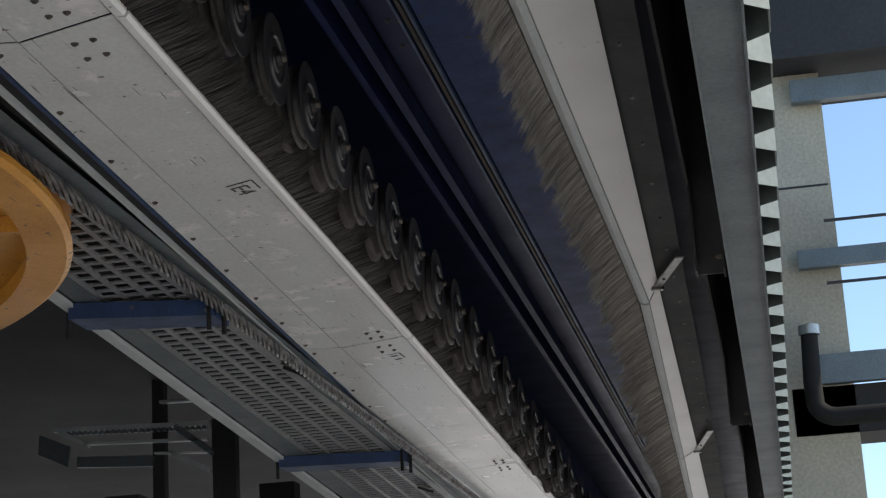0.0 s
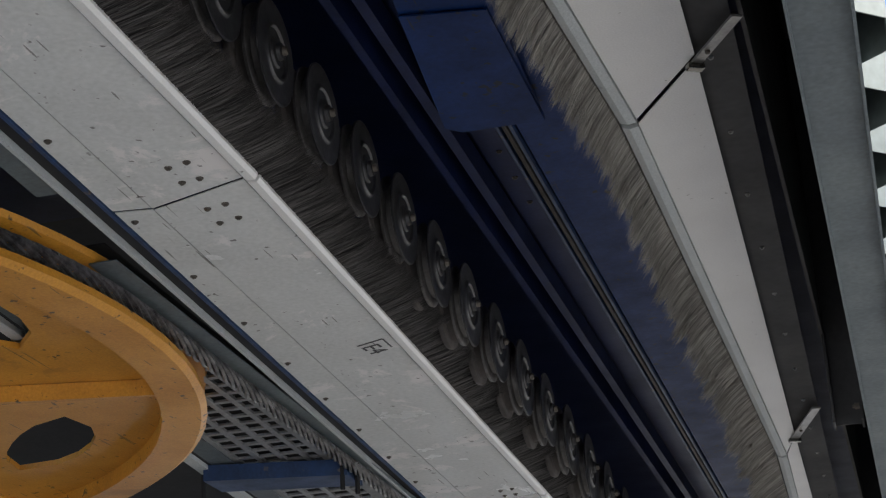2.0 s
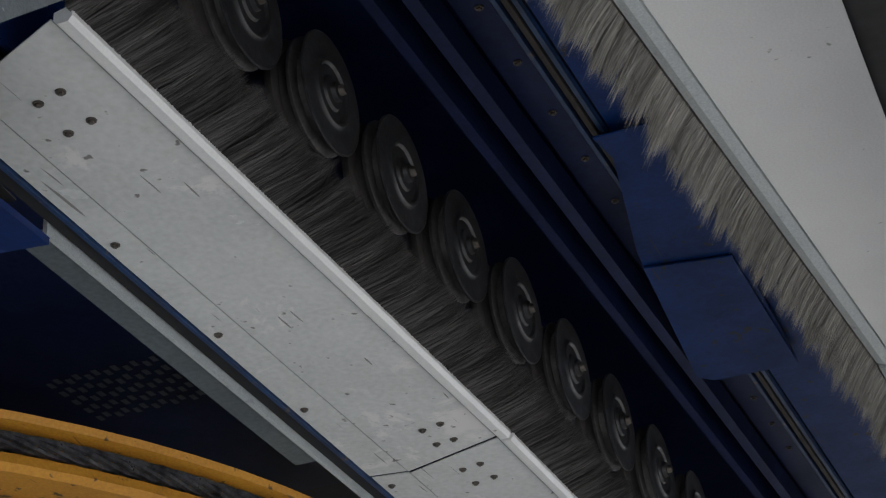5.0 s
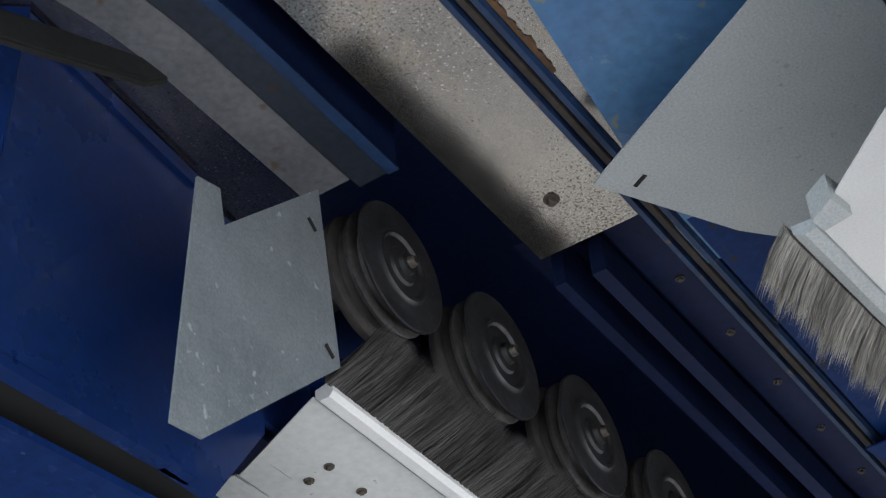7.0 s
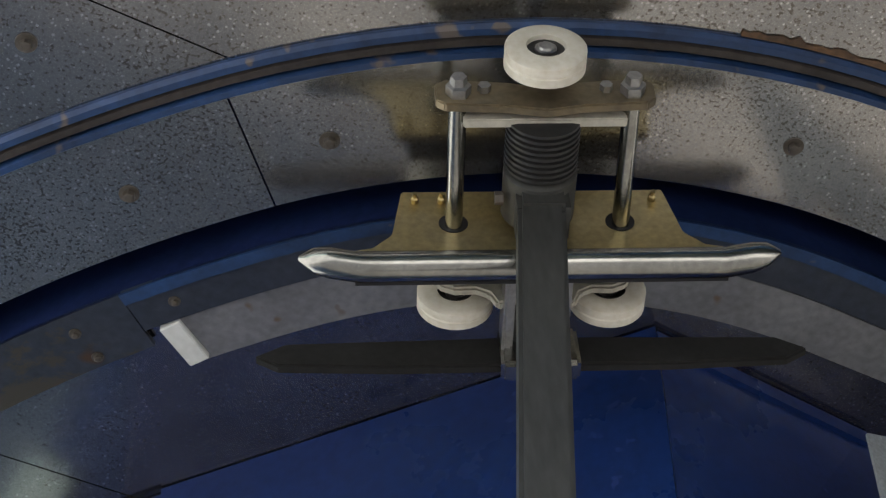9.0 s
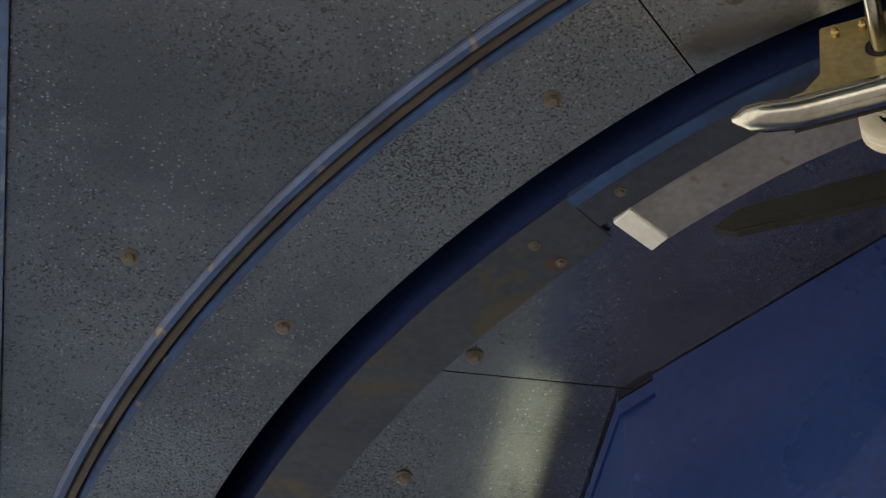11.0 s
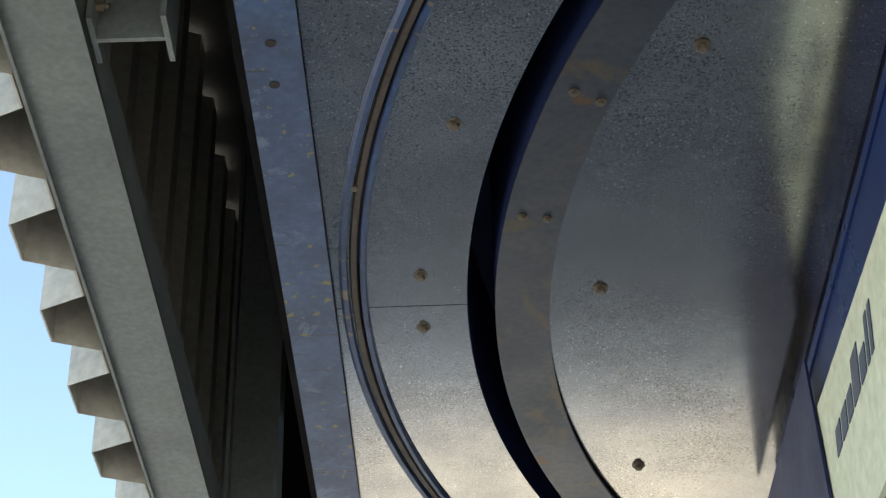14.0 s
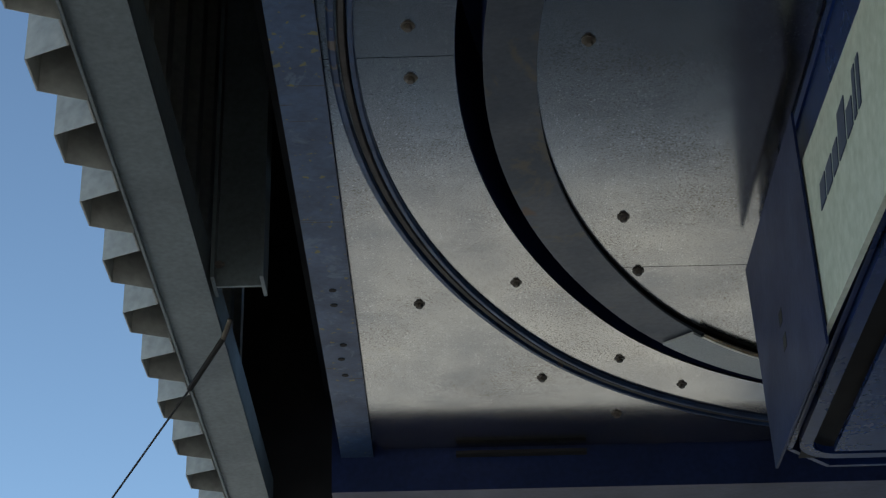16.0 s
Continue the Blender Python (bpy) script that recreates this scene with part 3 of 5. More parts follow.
corner_in = [(0.90 - 0.07 * math.cos(w), 4.06 + 0.07 * math.sin(w)) for w in [math.pi / 2 * j / 6 for j in range(7)]]
add_prism(bm, [(2.2, 4.16)] + corner[::-1] + [(0.80, 2.28), (0.850, 2.215), (1.392, 1.585), (1.85, 1.555), (1.86, 1.580), (1.41, 1.613), (0.872, 2.235), (0.83, 2.295)] + corner_in + [(2.2, 4.13)], ZB + 0.012, ZB + 0.064)
part("bottom_rim", bm, BLUE_DEEP, hous, bevel=0.014)
bm = bmesh.new()
add_prism(bm, [(0.875, 4.05), (0.875, 2.31), (1.478, 1.662), (1.88, 1.622), (2.31, 1.632), (2.24, 2.12), (2.0, 4.05)], ZB - 0.012, ZB + 0.002)
part("bottom_panel", bm, BLUE_DEEP, hous)
# black sheet in place of the shade inside the slit
part("bottom_shadow_gap", prism([(0.82, 4.2), (0.82, 2.27), (1.45, 1.62), (1.88, 1.60), (2.22, 1.64), (2.22, 2.12), (2.2, 4.2)], ZB + 0.03, ZB + 0.034), BLACK, hous, "black sheet as shade in the gap between the bottom sheets")

# sign on the housing's side
sign = thing("station_sign", (0.775, 2.6, EYE + 1.8), "pale green sign panel with a dark blue mark", "sign", "on the housing", "")
bm = prism([(2.85, EYE + 1.575), (3.51, EYE + 1.60), (3.55, EYE + 2.015), (2.50, EYE + 1.945)], 0.762, 0.774, axis=0)
part("panel", bm, SIGN, sign, bevel=0.002)
# the maker's mark, drawn as plain slanted blocks
y = 3.36
for w, h in ((0.055, 0.055), (0.058, 0.055), (0.05, 0.055), (0.07, 0.092), (0.055, 0.055), (0.024, 0.095), (0.024, 0.095)):
    z0 = EYE + 1.815 - 0.02 * (3.36 - y)
    part("mark_block", prism([(y, z0), (y - w, z0), (y - w - h * 0.25, z0 + h), (y - h * 0.25, z0 + h)], 0.7595, 0.7615, axis=0), LETTER, sign, "plain dark blue block")
    y -= w + 0.016

# dark cover plate beside the sign, and a rounded dark frame below
plate = thing("housing_corner_plate", (0.78, 4.1, EYE + 1.8), "dark steel corner plate with two square holes", "plate", "", "structure")
part("sheet", prism([(3.435, EYE + 1.55), (4.14, EYE + 1.55), (4.27, EYE + 2.14), (3.505, EYE + 2.14)], 0.752, 0.758, axis=0), BLUE_DARK, plate)
part("square_hole", box((0.7508, 3.855, EYE + 1.80), (0.7516, 3.895, EYE + 1.835)), BLACK, plate, "square black hole")
part("square_hole", box((0.7508, 3.835, EYE + 1.73), (0.7516, 3.875, EYE + 1.765)), BLACK, plate, "square black hole")

# ---------------------------------------------------------------- end wall: cladding, girt, posts


def cladding(length, pitch, depth, z0, z1, t=0.004):
    """Trapezoidal sheet, ribs upright, running along +x from 0; ribs towards -y."""
    bm = bmesh.new()
    line = []
    k = int(length / pitch)
    for i in range(k):
        u = i * pitch
        line += [(u, 0), (u + pitch * 0.30, 0), (u + pitch * 0.46, -depth), (u + pitch * 0.86, -depth)]
    line.append((k * pitch, 0))
    for p, q in zip(line, line[1:]):
        add_prism(bm, [p, q, (q[0], q[1] + t), (p[0], p[1] + t)], z0, z1)
    return bm


bm = cladding(10.5, 0.31, 0.10, 0, 1.75)
bmesh.ops.transform(bm, matrix=pose(-0.79, 0.35, ZC - 0.02, 0, 0, 90) @ Matrix.Diagonal((1, -1, 1, 1)), verts=bm.verts)
setting("cladding_west", bm, CLAD_LIT, "trapezoidal metal cladding in a lightened, lit tone, open lower edge", "cladding")
gw = thing("girt_west", (-0.70, 5.0, ZC), "galvanised channel girt along the cladding", "girt", "", "structure")
part("web", box((-0.775, 0.5, ZC - 0.01), (-0.640, 10.5, ZC - 0.002)), GIRT, gw)
part("flange", box((-0.646, 0.5, ZC - 0.018), (-0.640, 10.5, ZC + 0.10)), GIRT, gw)
part("flange", box((-0.782, 0.5, ZC - 0.022), (-0.775, 10.5, ZC + 0.10)), GIRT, gw)


def i_post(x, y, z0, z1, w, hgt, t, name, along_y=False, mt=None):
    p = thing(name, (x, y, z0), "galvanised steel I-section post hanging at the girt", "post", "posts along the wall", "")
    m = pose(x, y, 0, 0, 0, 90 if along_y else 0)
    bm = bmesh.new()
    add_prism(bm, [(-w / 2, -hgt / 2), (-w / 2 + t, -hgt / 2), (-w / 2 + t, -t / 2), (w / 2 - t, -t / 2), (w / 2 - t, -hgt / 2), (w / 2, -hgt / 2),
                   (w / 2, hgt / 2), (w / 2 - t, hgt / 2), (w / 2 - t, t / 2), (-w / 2 + t, t / 2), (-w / 2 + t, hgt / 2), (-w / 2, hgt / 2)], z0, z1, 2, m)
    part("profile", bm, mt or GIRT, p)
    for dy in (-0.035, 0.035):
        for sx in (-1, 1):
            part("bolt", lathe([(0, 0.011), (0.016, 0.011), (0.016, 0.006), (0.024, 0.006)], m @ pose(-w / 2 - (0.012 if sx < 0 else -t), dy, z0 + 0.05, 0, 90 * sx, 0), 6), BOLT, p)
    return p


for y in (0.5, 2.46, 4.42, 6.4, 8.4):
    i_post(-0.565, y, ZC + 0.0, 5.6, 0.14, 0.12, 0.010, "wall_post")
# two black screens added: they hide sky and stand in for shade
setting("wall_west_return", box((-0.765, 6.14, ZC + 0.002), (-0.285, 6.24, 5.6)), BLACK, "black screen added to hide sky beyond the turnaround", "wall")
setting("wall_west_backing", box((-0.46, 0.0, ZC + 0.40), (-0.40, 10.5, 5.6)), BLACK, "black screen added as shade behind the posts", "wall")
# stay wire at the girt
wire = thing("stay_wire", (-0.64, 4.75, ZC), "thin dark stay wire with a shackle on the girt", "wire", "", "")
part("shackle", rod((-0.606, 4.587, ZC - 0.015), (-0.630, 4.627, ZC - 0.055), 0.008, 8), BOLT, wire)
part("splice", rod((-0.630, 4.627, ZC - 0.055), (-0.733, 4.737, ZC - 0.157), 0.008, 8), BLACK, wire)
part("wire", rod((-0.733, 4.737, ZC - 0.157), (-1.291, 5.637, ZC - 0.443), 0.0035, 6), BLACK, wire)

# weathered blue sheet on the near side of the bend
bm = prism([(0.2, 0.69), (2.62, 0.972), (2.62, 0.30), (0.2, 0.30)], ZC - 0.003, ZC + 0.004)
setting("ceiling_blue_sheet", bm, BLUE_PALE, "weathered light blue sheet with rust specks", "ceiling")
tri = thing("light_cover_plate", (2.25, 0.75, EYE + 2.1), "pale grey cut cover plate with a slot", "plate", "", "structure")
part("sheet", prism([(2.19, 0.975), (1.97, 0.57), (1.90, 0.40), (2.45, 0.40), (2.545, 0.755), (2.455, 0.83)], EYE + 2.10, EYE + 2.104), LIGHT_GREY, tri)
part("slot", box((-0.016, -0.004, -0.0012), (0.016, 0.004, 0.0), pose(2.23, 0.905, EYE + 2.10, 0, 0, 62)), BLACK, tri, "black slot")

# hanging galvanised end plate at the start of the tyre row
hp = thing("hanging_end_plate", (1.78, 1.36, EYE + 1.7), "galvanised hanging end plate with slots", "plate", "", "structure")
bm = prism([(1.609, EYE + 1.918), (1.662, EYE + 1.930), (1.673, EYE + 1.863), (1.922, EYE + 2.113), (1.967, EYE + 1.763), (1.632, EYE + 1.451), (1.564, EYE + 1.442)], 1.358, 1.363, axis=1)
part("sheet", bm, PLATE_GREY, hp)
part("slot", box((-0.013, -0.003, -0.004), (0.013, -0.001, 0.004), pose(1.899, 1.358, EYE + 2.017, 0, 40, 0)), BLACK, hp, "black slot")
part("slot", box((-0.013, -0.003, -0.004), (0.013, -0.001, 0.004), pose(1.936, 1.358, EYE + 1.777, 0, 40, 0)), BLACK, hp, "black slot")

# ---------------------------------------------------------------- straight run: white cover panels of the inner side
XE = 30.0


def chain(x, nodes):
    """A broken line through (x, y) nodes."""
    for (x0, y0), (x1, y1) in zip(nodes, nodes[1:]):
        if x <= x1 or (x1, y1) == nodes[-1]:
            return y0 + (y1 - y0) * (x - x0) / (x1 - x0)


def rim_y(x):
    return chain(x, ((2.04, 1.430), (4.0, 1.427), (7.74, 1.485), (11.5, 1.550), (24.0, 1.72)))


def edge_y(x):
    return 1.786 + 0.037 * (x - 2.29)


SEAMS = (2.04, 4.0, 7.74, 11.5, 15.2, 19.0, 23.0)
for i, (x0, x1) in enumerate(zip(SEAMS, SEAMS[1:])):
    g = 0.007
    pan = thing("cover_panel", (x0, rim_y(x0), ZW), "white painted cover panel with scratches and stains, folded rim", "panel", "inner cover panels", "structure")
    e0, e1 = x0 + 0.09, x1 + 0.09
    fx0, fx1 = x0 + 0.105, x1 + 0.105
    m0, m1 = 1.712 + 0.021 * (fx0 - 2.3), 1.712 + 0.021 * (fx1 - 2.3)
    bm = bmesh.new()
    add_prism(bm, [(x0 + g, rim_y(x0) + 0.041), (x1 - g, rim_y(x1) + 0.041), (fx1 - g, m1), (fx0 + g, m0)], ZW, ZW + 0.003)
    part("sheet", bm, WHITE, pan)
    bm = bmesh.new()
    add_prism(bm, [(fx0 + g, m0 + 0.004), (fx1 - g, m1 + 0.004), (e1 - g, edge_y(e1)), (e0 + g, edge_y(e0))], ZW + 0.002, ZW + 0.005)
    part("edge_strip", bm, WHITE, pan)
    bm = bmesh.new()
    vs = add_prism(bm, [(0.036, ZW + 0.012), (0.036, ZW - 0.004), (0.028, ZW - 0.012), (0.008, ZW - 0.012), (0.0, ZW - 0.002), (0.0, ZW + 0.02)], x0 + g, x1 - g, axis=0)
    for v in vs:
        v.co.y += rim_y(v.co.x)
    part("folded_rim", bm, WHITE_RIM, pan, smooth=True)
    # black sheet added so the open seam stays dark
    part("seam_backing", prism([(x1 - 0.03, rim_y(x1) + 0.006), (x1 + 0.03, rim_y(x1) + 0.006), (x1 + 0.135, m1 + 0.05), (x1 + 0.075, m1 + 0.05)], ZW + 0.016, ZW + 0.018), BLACK, pan, "black sheet added behind the seam gap")
    if x0 < 12:
        quad = []
        for xc, four in ((x0 + (0.06 if i == 0 else 0.01), ((0.142, 0.166), (0.128, 0.112), (0.245, 0.172), (0.228, 0.114))),
                         (x1, ((-0.130, 0.156), (-0.146, 0.102), (-0.033, 0.160), (-0.042, 0.110)))):
            for dx, dy in four:
                quad.append((xc + dx, 1.430 + 0.013 * (xc - 2.04) + dy + (0.028 if i == 0 and xc < 3 else 0.0), ZW))
        put(BOLT_SMALL, "bolt", quad, pan)
        first_x = x0 + (0.25 if i == 0 else 0.17)
        put(BOLT_SMALL, "rivet", [(x, edge_y(x) - 0.026, ZW + 0.002) for x in [first_x + 0.445 * j for j in range(9)] if x < x1 + 0.04], pan)

# panel code "E4" stencilled on the second panel
cu = bpy.data.curves.new("stencil", 'FONT')
cu.body, cu.size, cu.extrude = "E4", 0.062, 0.0004
tmp = new("stencil_tmp", cu)
bpy.context.view_layer.update()
me4 = bpy.data.meshes.new_from_object(tmp.evaluated_get(bpy.context.evaluated_depsgraph_get()))
bpy.data.objects.remove(tmp)
me4.materials.clear()
me4.materials.append(INK)


# edge trims beyond the panels: blue lip, black gap, grey cable tray, perforated grating
def slanted(y0, y1, x0, x1, z0, z1, slope0=0.04, slope1=0.04):
    bm = bmesh.new()
    add_prism(bm, [(x0, y0 + slope0 * (x0 - 2.29)), (x1, y0 + slope0 * (x1 - 2.29)), (x1, y1 + slope1 * (x1 - 2.29)), (x0, y1 + slope1 * (x0 - 2.29))], z0, z1)
    return bm


setting("panel_edge_lip", slanted(1.790, 1.800, 2.15, XE, ZW - 0.004, ZW + 0.03, 0.037, 0.037), BLUE_RAIL, "blue lip along the panels", "trim")
# the gap's shade is put in as a black strip
setting("panel_edge_gap", slanted(1.802, 1.840, 2.15, XE, ZW + 0.012, ZW + 0.016), BLACK, "black strip as shade in the gap along the panels", "trim")
tray = thing("cable_tray", (3.0, 1.9, ZW), "dented grey cable tray along the panels", "tray", "", "structure")
part("side", slanted(1.846, 1.856, 2.62, XE, ZW - 0.010, ZW + 0.05, 0.036, 0.036), LIGHT_GREY, tray)
part("floor", slanted(1.858, 1.925, 2.62, 3.92, ZW + 0.0, ZW + 0.004, 0.036, 0.036), GIRT, tray)

for lx, ly in ((8.08, 2.112), (12.1, 2.30)):
    lt = thing("edge_latch", (lx, ly, ZW), "small black latch clip under the panel edge", "latch", "panel latches", "")
    part("plate", box((-0.10, -0.022, -0.016), (0.10, 0.022, -0.008), pose(lx, ly, ZW, 0, 0, -8)), BOLT, lt, bevel=0.003)
    part("lever", rod((lx - 0.08, ly + 0.02, ZW - 0.03), (lx + 0.14, ly - 0.03, ZW - 0.034), 0.009, 8), BLACK, lt, "black lever")

# ---------------------------------------------------------------- brushes


def lip_y(x):
    """The lip of the outer panels, which bends at each joint."""
    return chain(x, ((2.15, 0.650), (4.0, 0.530), (7.5, 0.482), (11.7, 0.600), (24.0, 0.95)))


def far_y(x):
    return chain(x, ((2.15, 0.283), (3.74, 0.305), (7.2, 0.379), (11.5, 0.454), (24.0, 0.70)))


def bristles(name, x0, x1, base, tip, z, count, material, label, sag=0.03, sway=0.013, ragged=0.05):
    """Many thin tapered bristles in tufts from base(x) to tip(x)."""
    rnd = random.Random(5)
    vs, fs = [], []
    for i in range(count):
        u = i / count
        x = x0 * (x1 / x0) ** u               # dense near the start
        tr = random.Random(int(math.log(x) / 0.0065))          # bristles of one tuft lean together
        tuft = tr.gauss(0, 1)
        lean = sway * tuft + rnd.gauss(0, 0.006)
        ln = 0.96 + ragged * tr.gauss(0, 1) + rnd.gauss(0, 0.02 + 0.8 * ragged)
        b, t = base(x), tip(x)
        y1 = b + (t - b) * ln
        z0 = z + rnd.uniform(-0.006, 0.012)
        z1 = z0 - sag * ln * rnd.uniform(0.88, 1.1)
        w = 0.0005 + 0.00019 * x
        k = len(vs)
        xm, ym, zm = x + lean * 0.52, b + (y1 - b) * 0.55, z0 - (z0 - z1) * 0.48
        vs += [(x - w, b, z0), (x + w, b, z0), (x, b, z0 + 2 * w),
               (xm - w * 0.9, ym, zm), (xm + w * 0.9, ym, zm), (xm, ym, zm + 1.6 * w), (x + lean, y1, z1)]
        fs += [(k, k + 3, k + 4, k + 1), (k + 1, k + 4, k + 5, k + 2), (k + 2, k + 5, k + 3, k), (k + 3, k + 6, k + 4), (k + 4, k + 6, k + 5), (k + 5, k + 6, k + 3)]
    me = bpy.data.meshes.new(name)
    me.from_pydata(vs, [], fs)
    me.materials.append(material)
    ob = new(name, me)
    return tagged(ob, label, "brush", "", "stuff")


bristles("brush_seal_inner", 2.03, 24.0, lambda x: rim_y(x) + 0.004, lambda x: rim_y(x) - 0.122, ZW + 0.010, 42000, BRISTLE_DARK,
         "dark grey brush strip standing up from the inner panels", -0.046, 0.006)
bristles("brush_seal_outer", 2.15, 24.0, lambda x: lip_y(x) + 0.004, lambda x: lip_y(x) + 0.062 + 0.018 * min(5.0, max(0.0, x - 4.0)), ZW + 0.004, 38000, BRISTLE,
         "beige brush strip with ragged tips along the outer panels", 0.088, 0.007, 0.11)

# ---------------------------------------------------------------- outer side: white panels, dark bolted plate
OS = (2.15, 4.03, 7.54, 11.87, 15.6, 19.5, 24.0)
for x0, x1 in zip(OS, OS[1:]):
    pan = thing("outer_cover_panel", (x0, 0.45, ZW), "smooth white outer cover panel with a folded lip", "panel", "outer cover panels", "structure")

    g = 0.013
    bm = bmesh.new()
    q = 0.295            # the joints run askew
    add_prism(bm, [(x0 + g, lip_y(x0) - 0.042), ((x0 + x1) / 2, lip_y((x0 + x1) / 2) - 0.042), (x1 - g, lip_y(x1) - 0.042), (x1 - g - q, far_y(x1)), (x0 + g - q, far_y(x0))], ZW, ZW + 0.003)
    part("sheet", bm, WHITE_RIM, pan)
    bm = bmesh.new()
    xm = (x0 + x1) / 2
    lipp = [(-0.040, ZW + 0.012), (-0.040, ZW - 0.008), (-0.020, ZW - 0.012), (-0.002, ZW - 0.004), (0, ZW + 0.014)]
    vs = add_prism(bm, lipp, x0 + g, xm, axis=0) + add_prism(bm, lipp, xm, x1 - g, axis=0)
    for v in vs:
        v.co.y += lip_y(v.co.x)
    part("folded_lip", bm, LIGHT_GREY, pan, smooth=True)
    if x0 > 3:
        # strap from the joint out over the dark plate
        p0 = Vector((x0 - q + 0.02, far_y(x0) + 0.004, 0))
        p1 = Vector((x0 - q - 0.18 - 0.065 * (x0 - 4.0), far_y(x0) - 0.112, 0))
        ang = math.degrees(math.atan2(p1.y - p0.y, p1.x - p0.x))
        w = 0.014 if x0 < 5 else 0.018
        part("joint_bracket", box((0.0, -w, -0.010), ((p1 - p0).length, w, -0.004), pose(p0.x, p0.y, ZW, 0, 0, ang)), STEEL, pan, bevel=0.002)
        part("bracket_tab", box((-0.012, -w * 1.4, -0.022), (0.012, w * 1.4, -0.008), pose(p0.x, p0.y, ZW, 0, 0, ang)), CHROME, pan, "bright bent tab", bevel=0.002)
        part("bolt", lathe([(0, 0.007), (-0.006, 0.006)], pose(p0.x + (p1.x - p0.x) * 0.3, p0.y + (p1.y - p0.y) * 0.3, ZW - 0.010), 6), BOLT, pan)
# black sheets added so the open joints read dark
bm = bmesh.new()
for x in OS[1:-1]:
    add_prism(bm, [(x - 0.05, lip_y(x) - 0.008), (x + 0.05, lip_y(x) - 0.008), (x + 0.05 - q, far_y(x) + 0.004), (x - 0.05 - q, far_y(x) + 0.004)], ZW + 0.016, ZW + 0.019)
tagged(part("joint_backing", bm, BLACK, None), "black backing sheet behind the panel joints", "trim", "", "structure")
end = bpy.data.objects["outer_cover_panel"]
part("end_flap", prism([(2.13, 0.605), (2.10, 0.56), (2.155, 0.55), (2.165, 0.60)], ZW - 0.02, ZW + 0.03), LIGHT_GREY, end)
dp = thing("dark_bolted_plate", (4.0, 0.25, ZW), "dark plate with a row of small bolts along the outer panels", "plate", "", "structure")
bm = bmesh.new()
add_prism(bm, [(2.0, 0.290), (7.2, 0.385), (24, 0.71), (24, 0.55), (2.0, 0.190)], ZW + 0.02, ZW + 0.026)
part("sheet", bm, CLADDARK, dp)
rb = bolt_mesh(0.007, 0.006)
rb.materials.clear()
rb.materials.append(STEEL)
put(rb, "bolt", [(2.5 + 0.43 * i, 0.268 + 0.011 * i * 0.43, ZW + 0.02) for i in range(24)], dp)
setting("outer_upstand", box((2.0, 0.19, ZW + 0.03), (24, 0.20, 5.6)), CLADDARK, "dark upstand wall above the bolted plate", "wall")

# ---------------------------------------------------------------- drive housing above the slot
# roof sheet added to close the housing against light
setting("housing_roof", box((2.44, 0.20, ZC + 0.45), (XE, 2.4, ZC + 0.47)), BLUE_DARK, "dark blue roof added over the conveyor housing", "ceiling")
setting("housing_side_inner", box((2.6, 1.78, ZW + 0.04), (XE, 1.80, ZC + 0.45)), BLUE_DARK, "dark blue side of the conveyor housing", "wall")
setting("housing_side_outer", box((2.62, 0.56, ZW + 0.06), (XE, 0.575, ZC + 0.45)), BLUE_DARK, "dark blue side sheet of the housing", "wall")
for nm, y0, y1, z0, z1, mt, lab in (
        ("guide_shelf", 0.62, 0.93, ZC - 0.004, ZC + 0.004, BLUE_SHEET, "blue sheet beside the guide rail"),
        ("guide_sheet", 1.00, 1.10, ZC + 0.06, ZC + 0.066, BLUE_DARK, "dark blue strip over the slot"),
        ("slot_channel_outer", 1.105, 1.135, ZC - 0.03, ZC + 0.05, BLUE_DARK, "dark blue channel edge"),
        ("slot_channel_inner", 1.19, 1.215, ZC - 0.02, ZC + 0.10, BLUE_DARK, "dark blue running rail support"),
        ("rail_support", 1.25, 1.29, ZC + 0.12, ZC + 0.20, BLUE_DARK, "dark blue longitudinal beam")):
    setting(nm, box((2.48, y0, z0), (XE, y1, z1)), mt, lab, "beam")
hangp = thing("blue_drop_plate", (4.0, 0.98, ZC), "blue drop plate with a cut corner beside the brush", "plate", "", "structure")
part("sheet", prism([(3.36, 0.965), (3.46, 0.95), (3.92, 1.04), (4.67, 1.11), (4.72, 0.83), (3.36, 0.80)], ZC - 0.034, ZC - 0.030), BLUE_SHEET, hangp)
part("lower_sheet", prism([(3.98, 1.045), (4.67, 1.108), (4.715, 1.07), (4.72, 0.83), (4.02, 0.83)], ZC - 0.044, ZC - 0.040), BLUE_SHEET, hangp)
put(BOLT_SMALL, "bolt", [(2.7 + 0.22 * i, 1.05, ZC + 0.06) for i in range(14)], bpy.data.objects["guide_sheet"])

setting("housing_underside", box((2.35, 1.93, ZW + 0.36), (4.9, 3.6, ZW + 0.37)), BLUE_DARK, "dark blue underside sheet above the bullwheel edge", "ceiling")
bm = bmesh.new()
for r_ in range(5):
    for k in range(14):
        x, y = 3.84 + 0.062 * r_ + 0.016 * (k % 2), 2.30 + 0.030 * k
        add_box(bm, (x, y, ZW + 0.3575), (x + 0.030, y + 0.016, ZW + 0.3595))
tagged(part("perforation", bm, GIRT, bpy.data.objects["housing_underside"]), "pale slots of the perforated sheet", kind="stuff")
# ---------------------------------------------------------------- tyre conveyor: belt pulleys with tyres behind
def wheel_place(k):
    """Hub of the k-th wheel and its size: the row dips away from the bend."""
    v = Vector((2.2697 + 0.328 * k, 1.4135 - 0.01524 * k, 2.2 - 0.0209 * k - 0.0006 * k * k))
    f = max(1.0, 1.93 / v.z)
    return v * f + Vector((0, 0.014 * f, EYE)), f


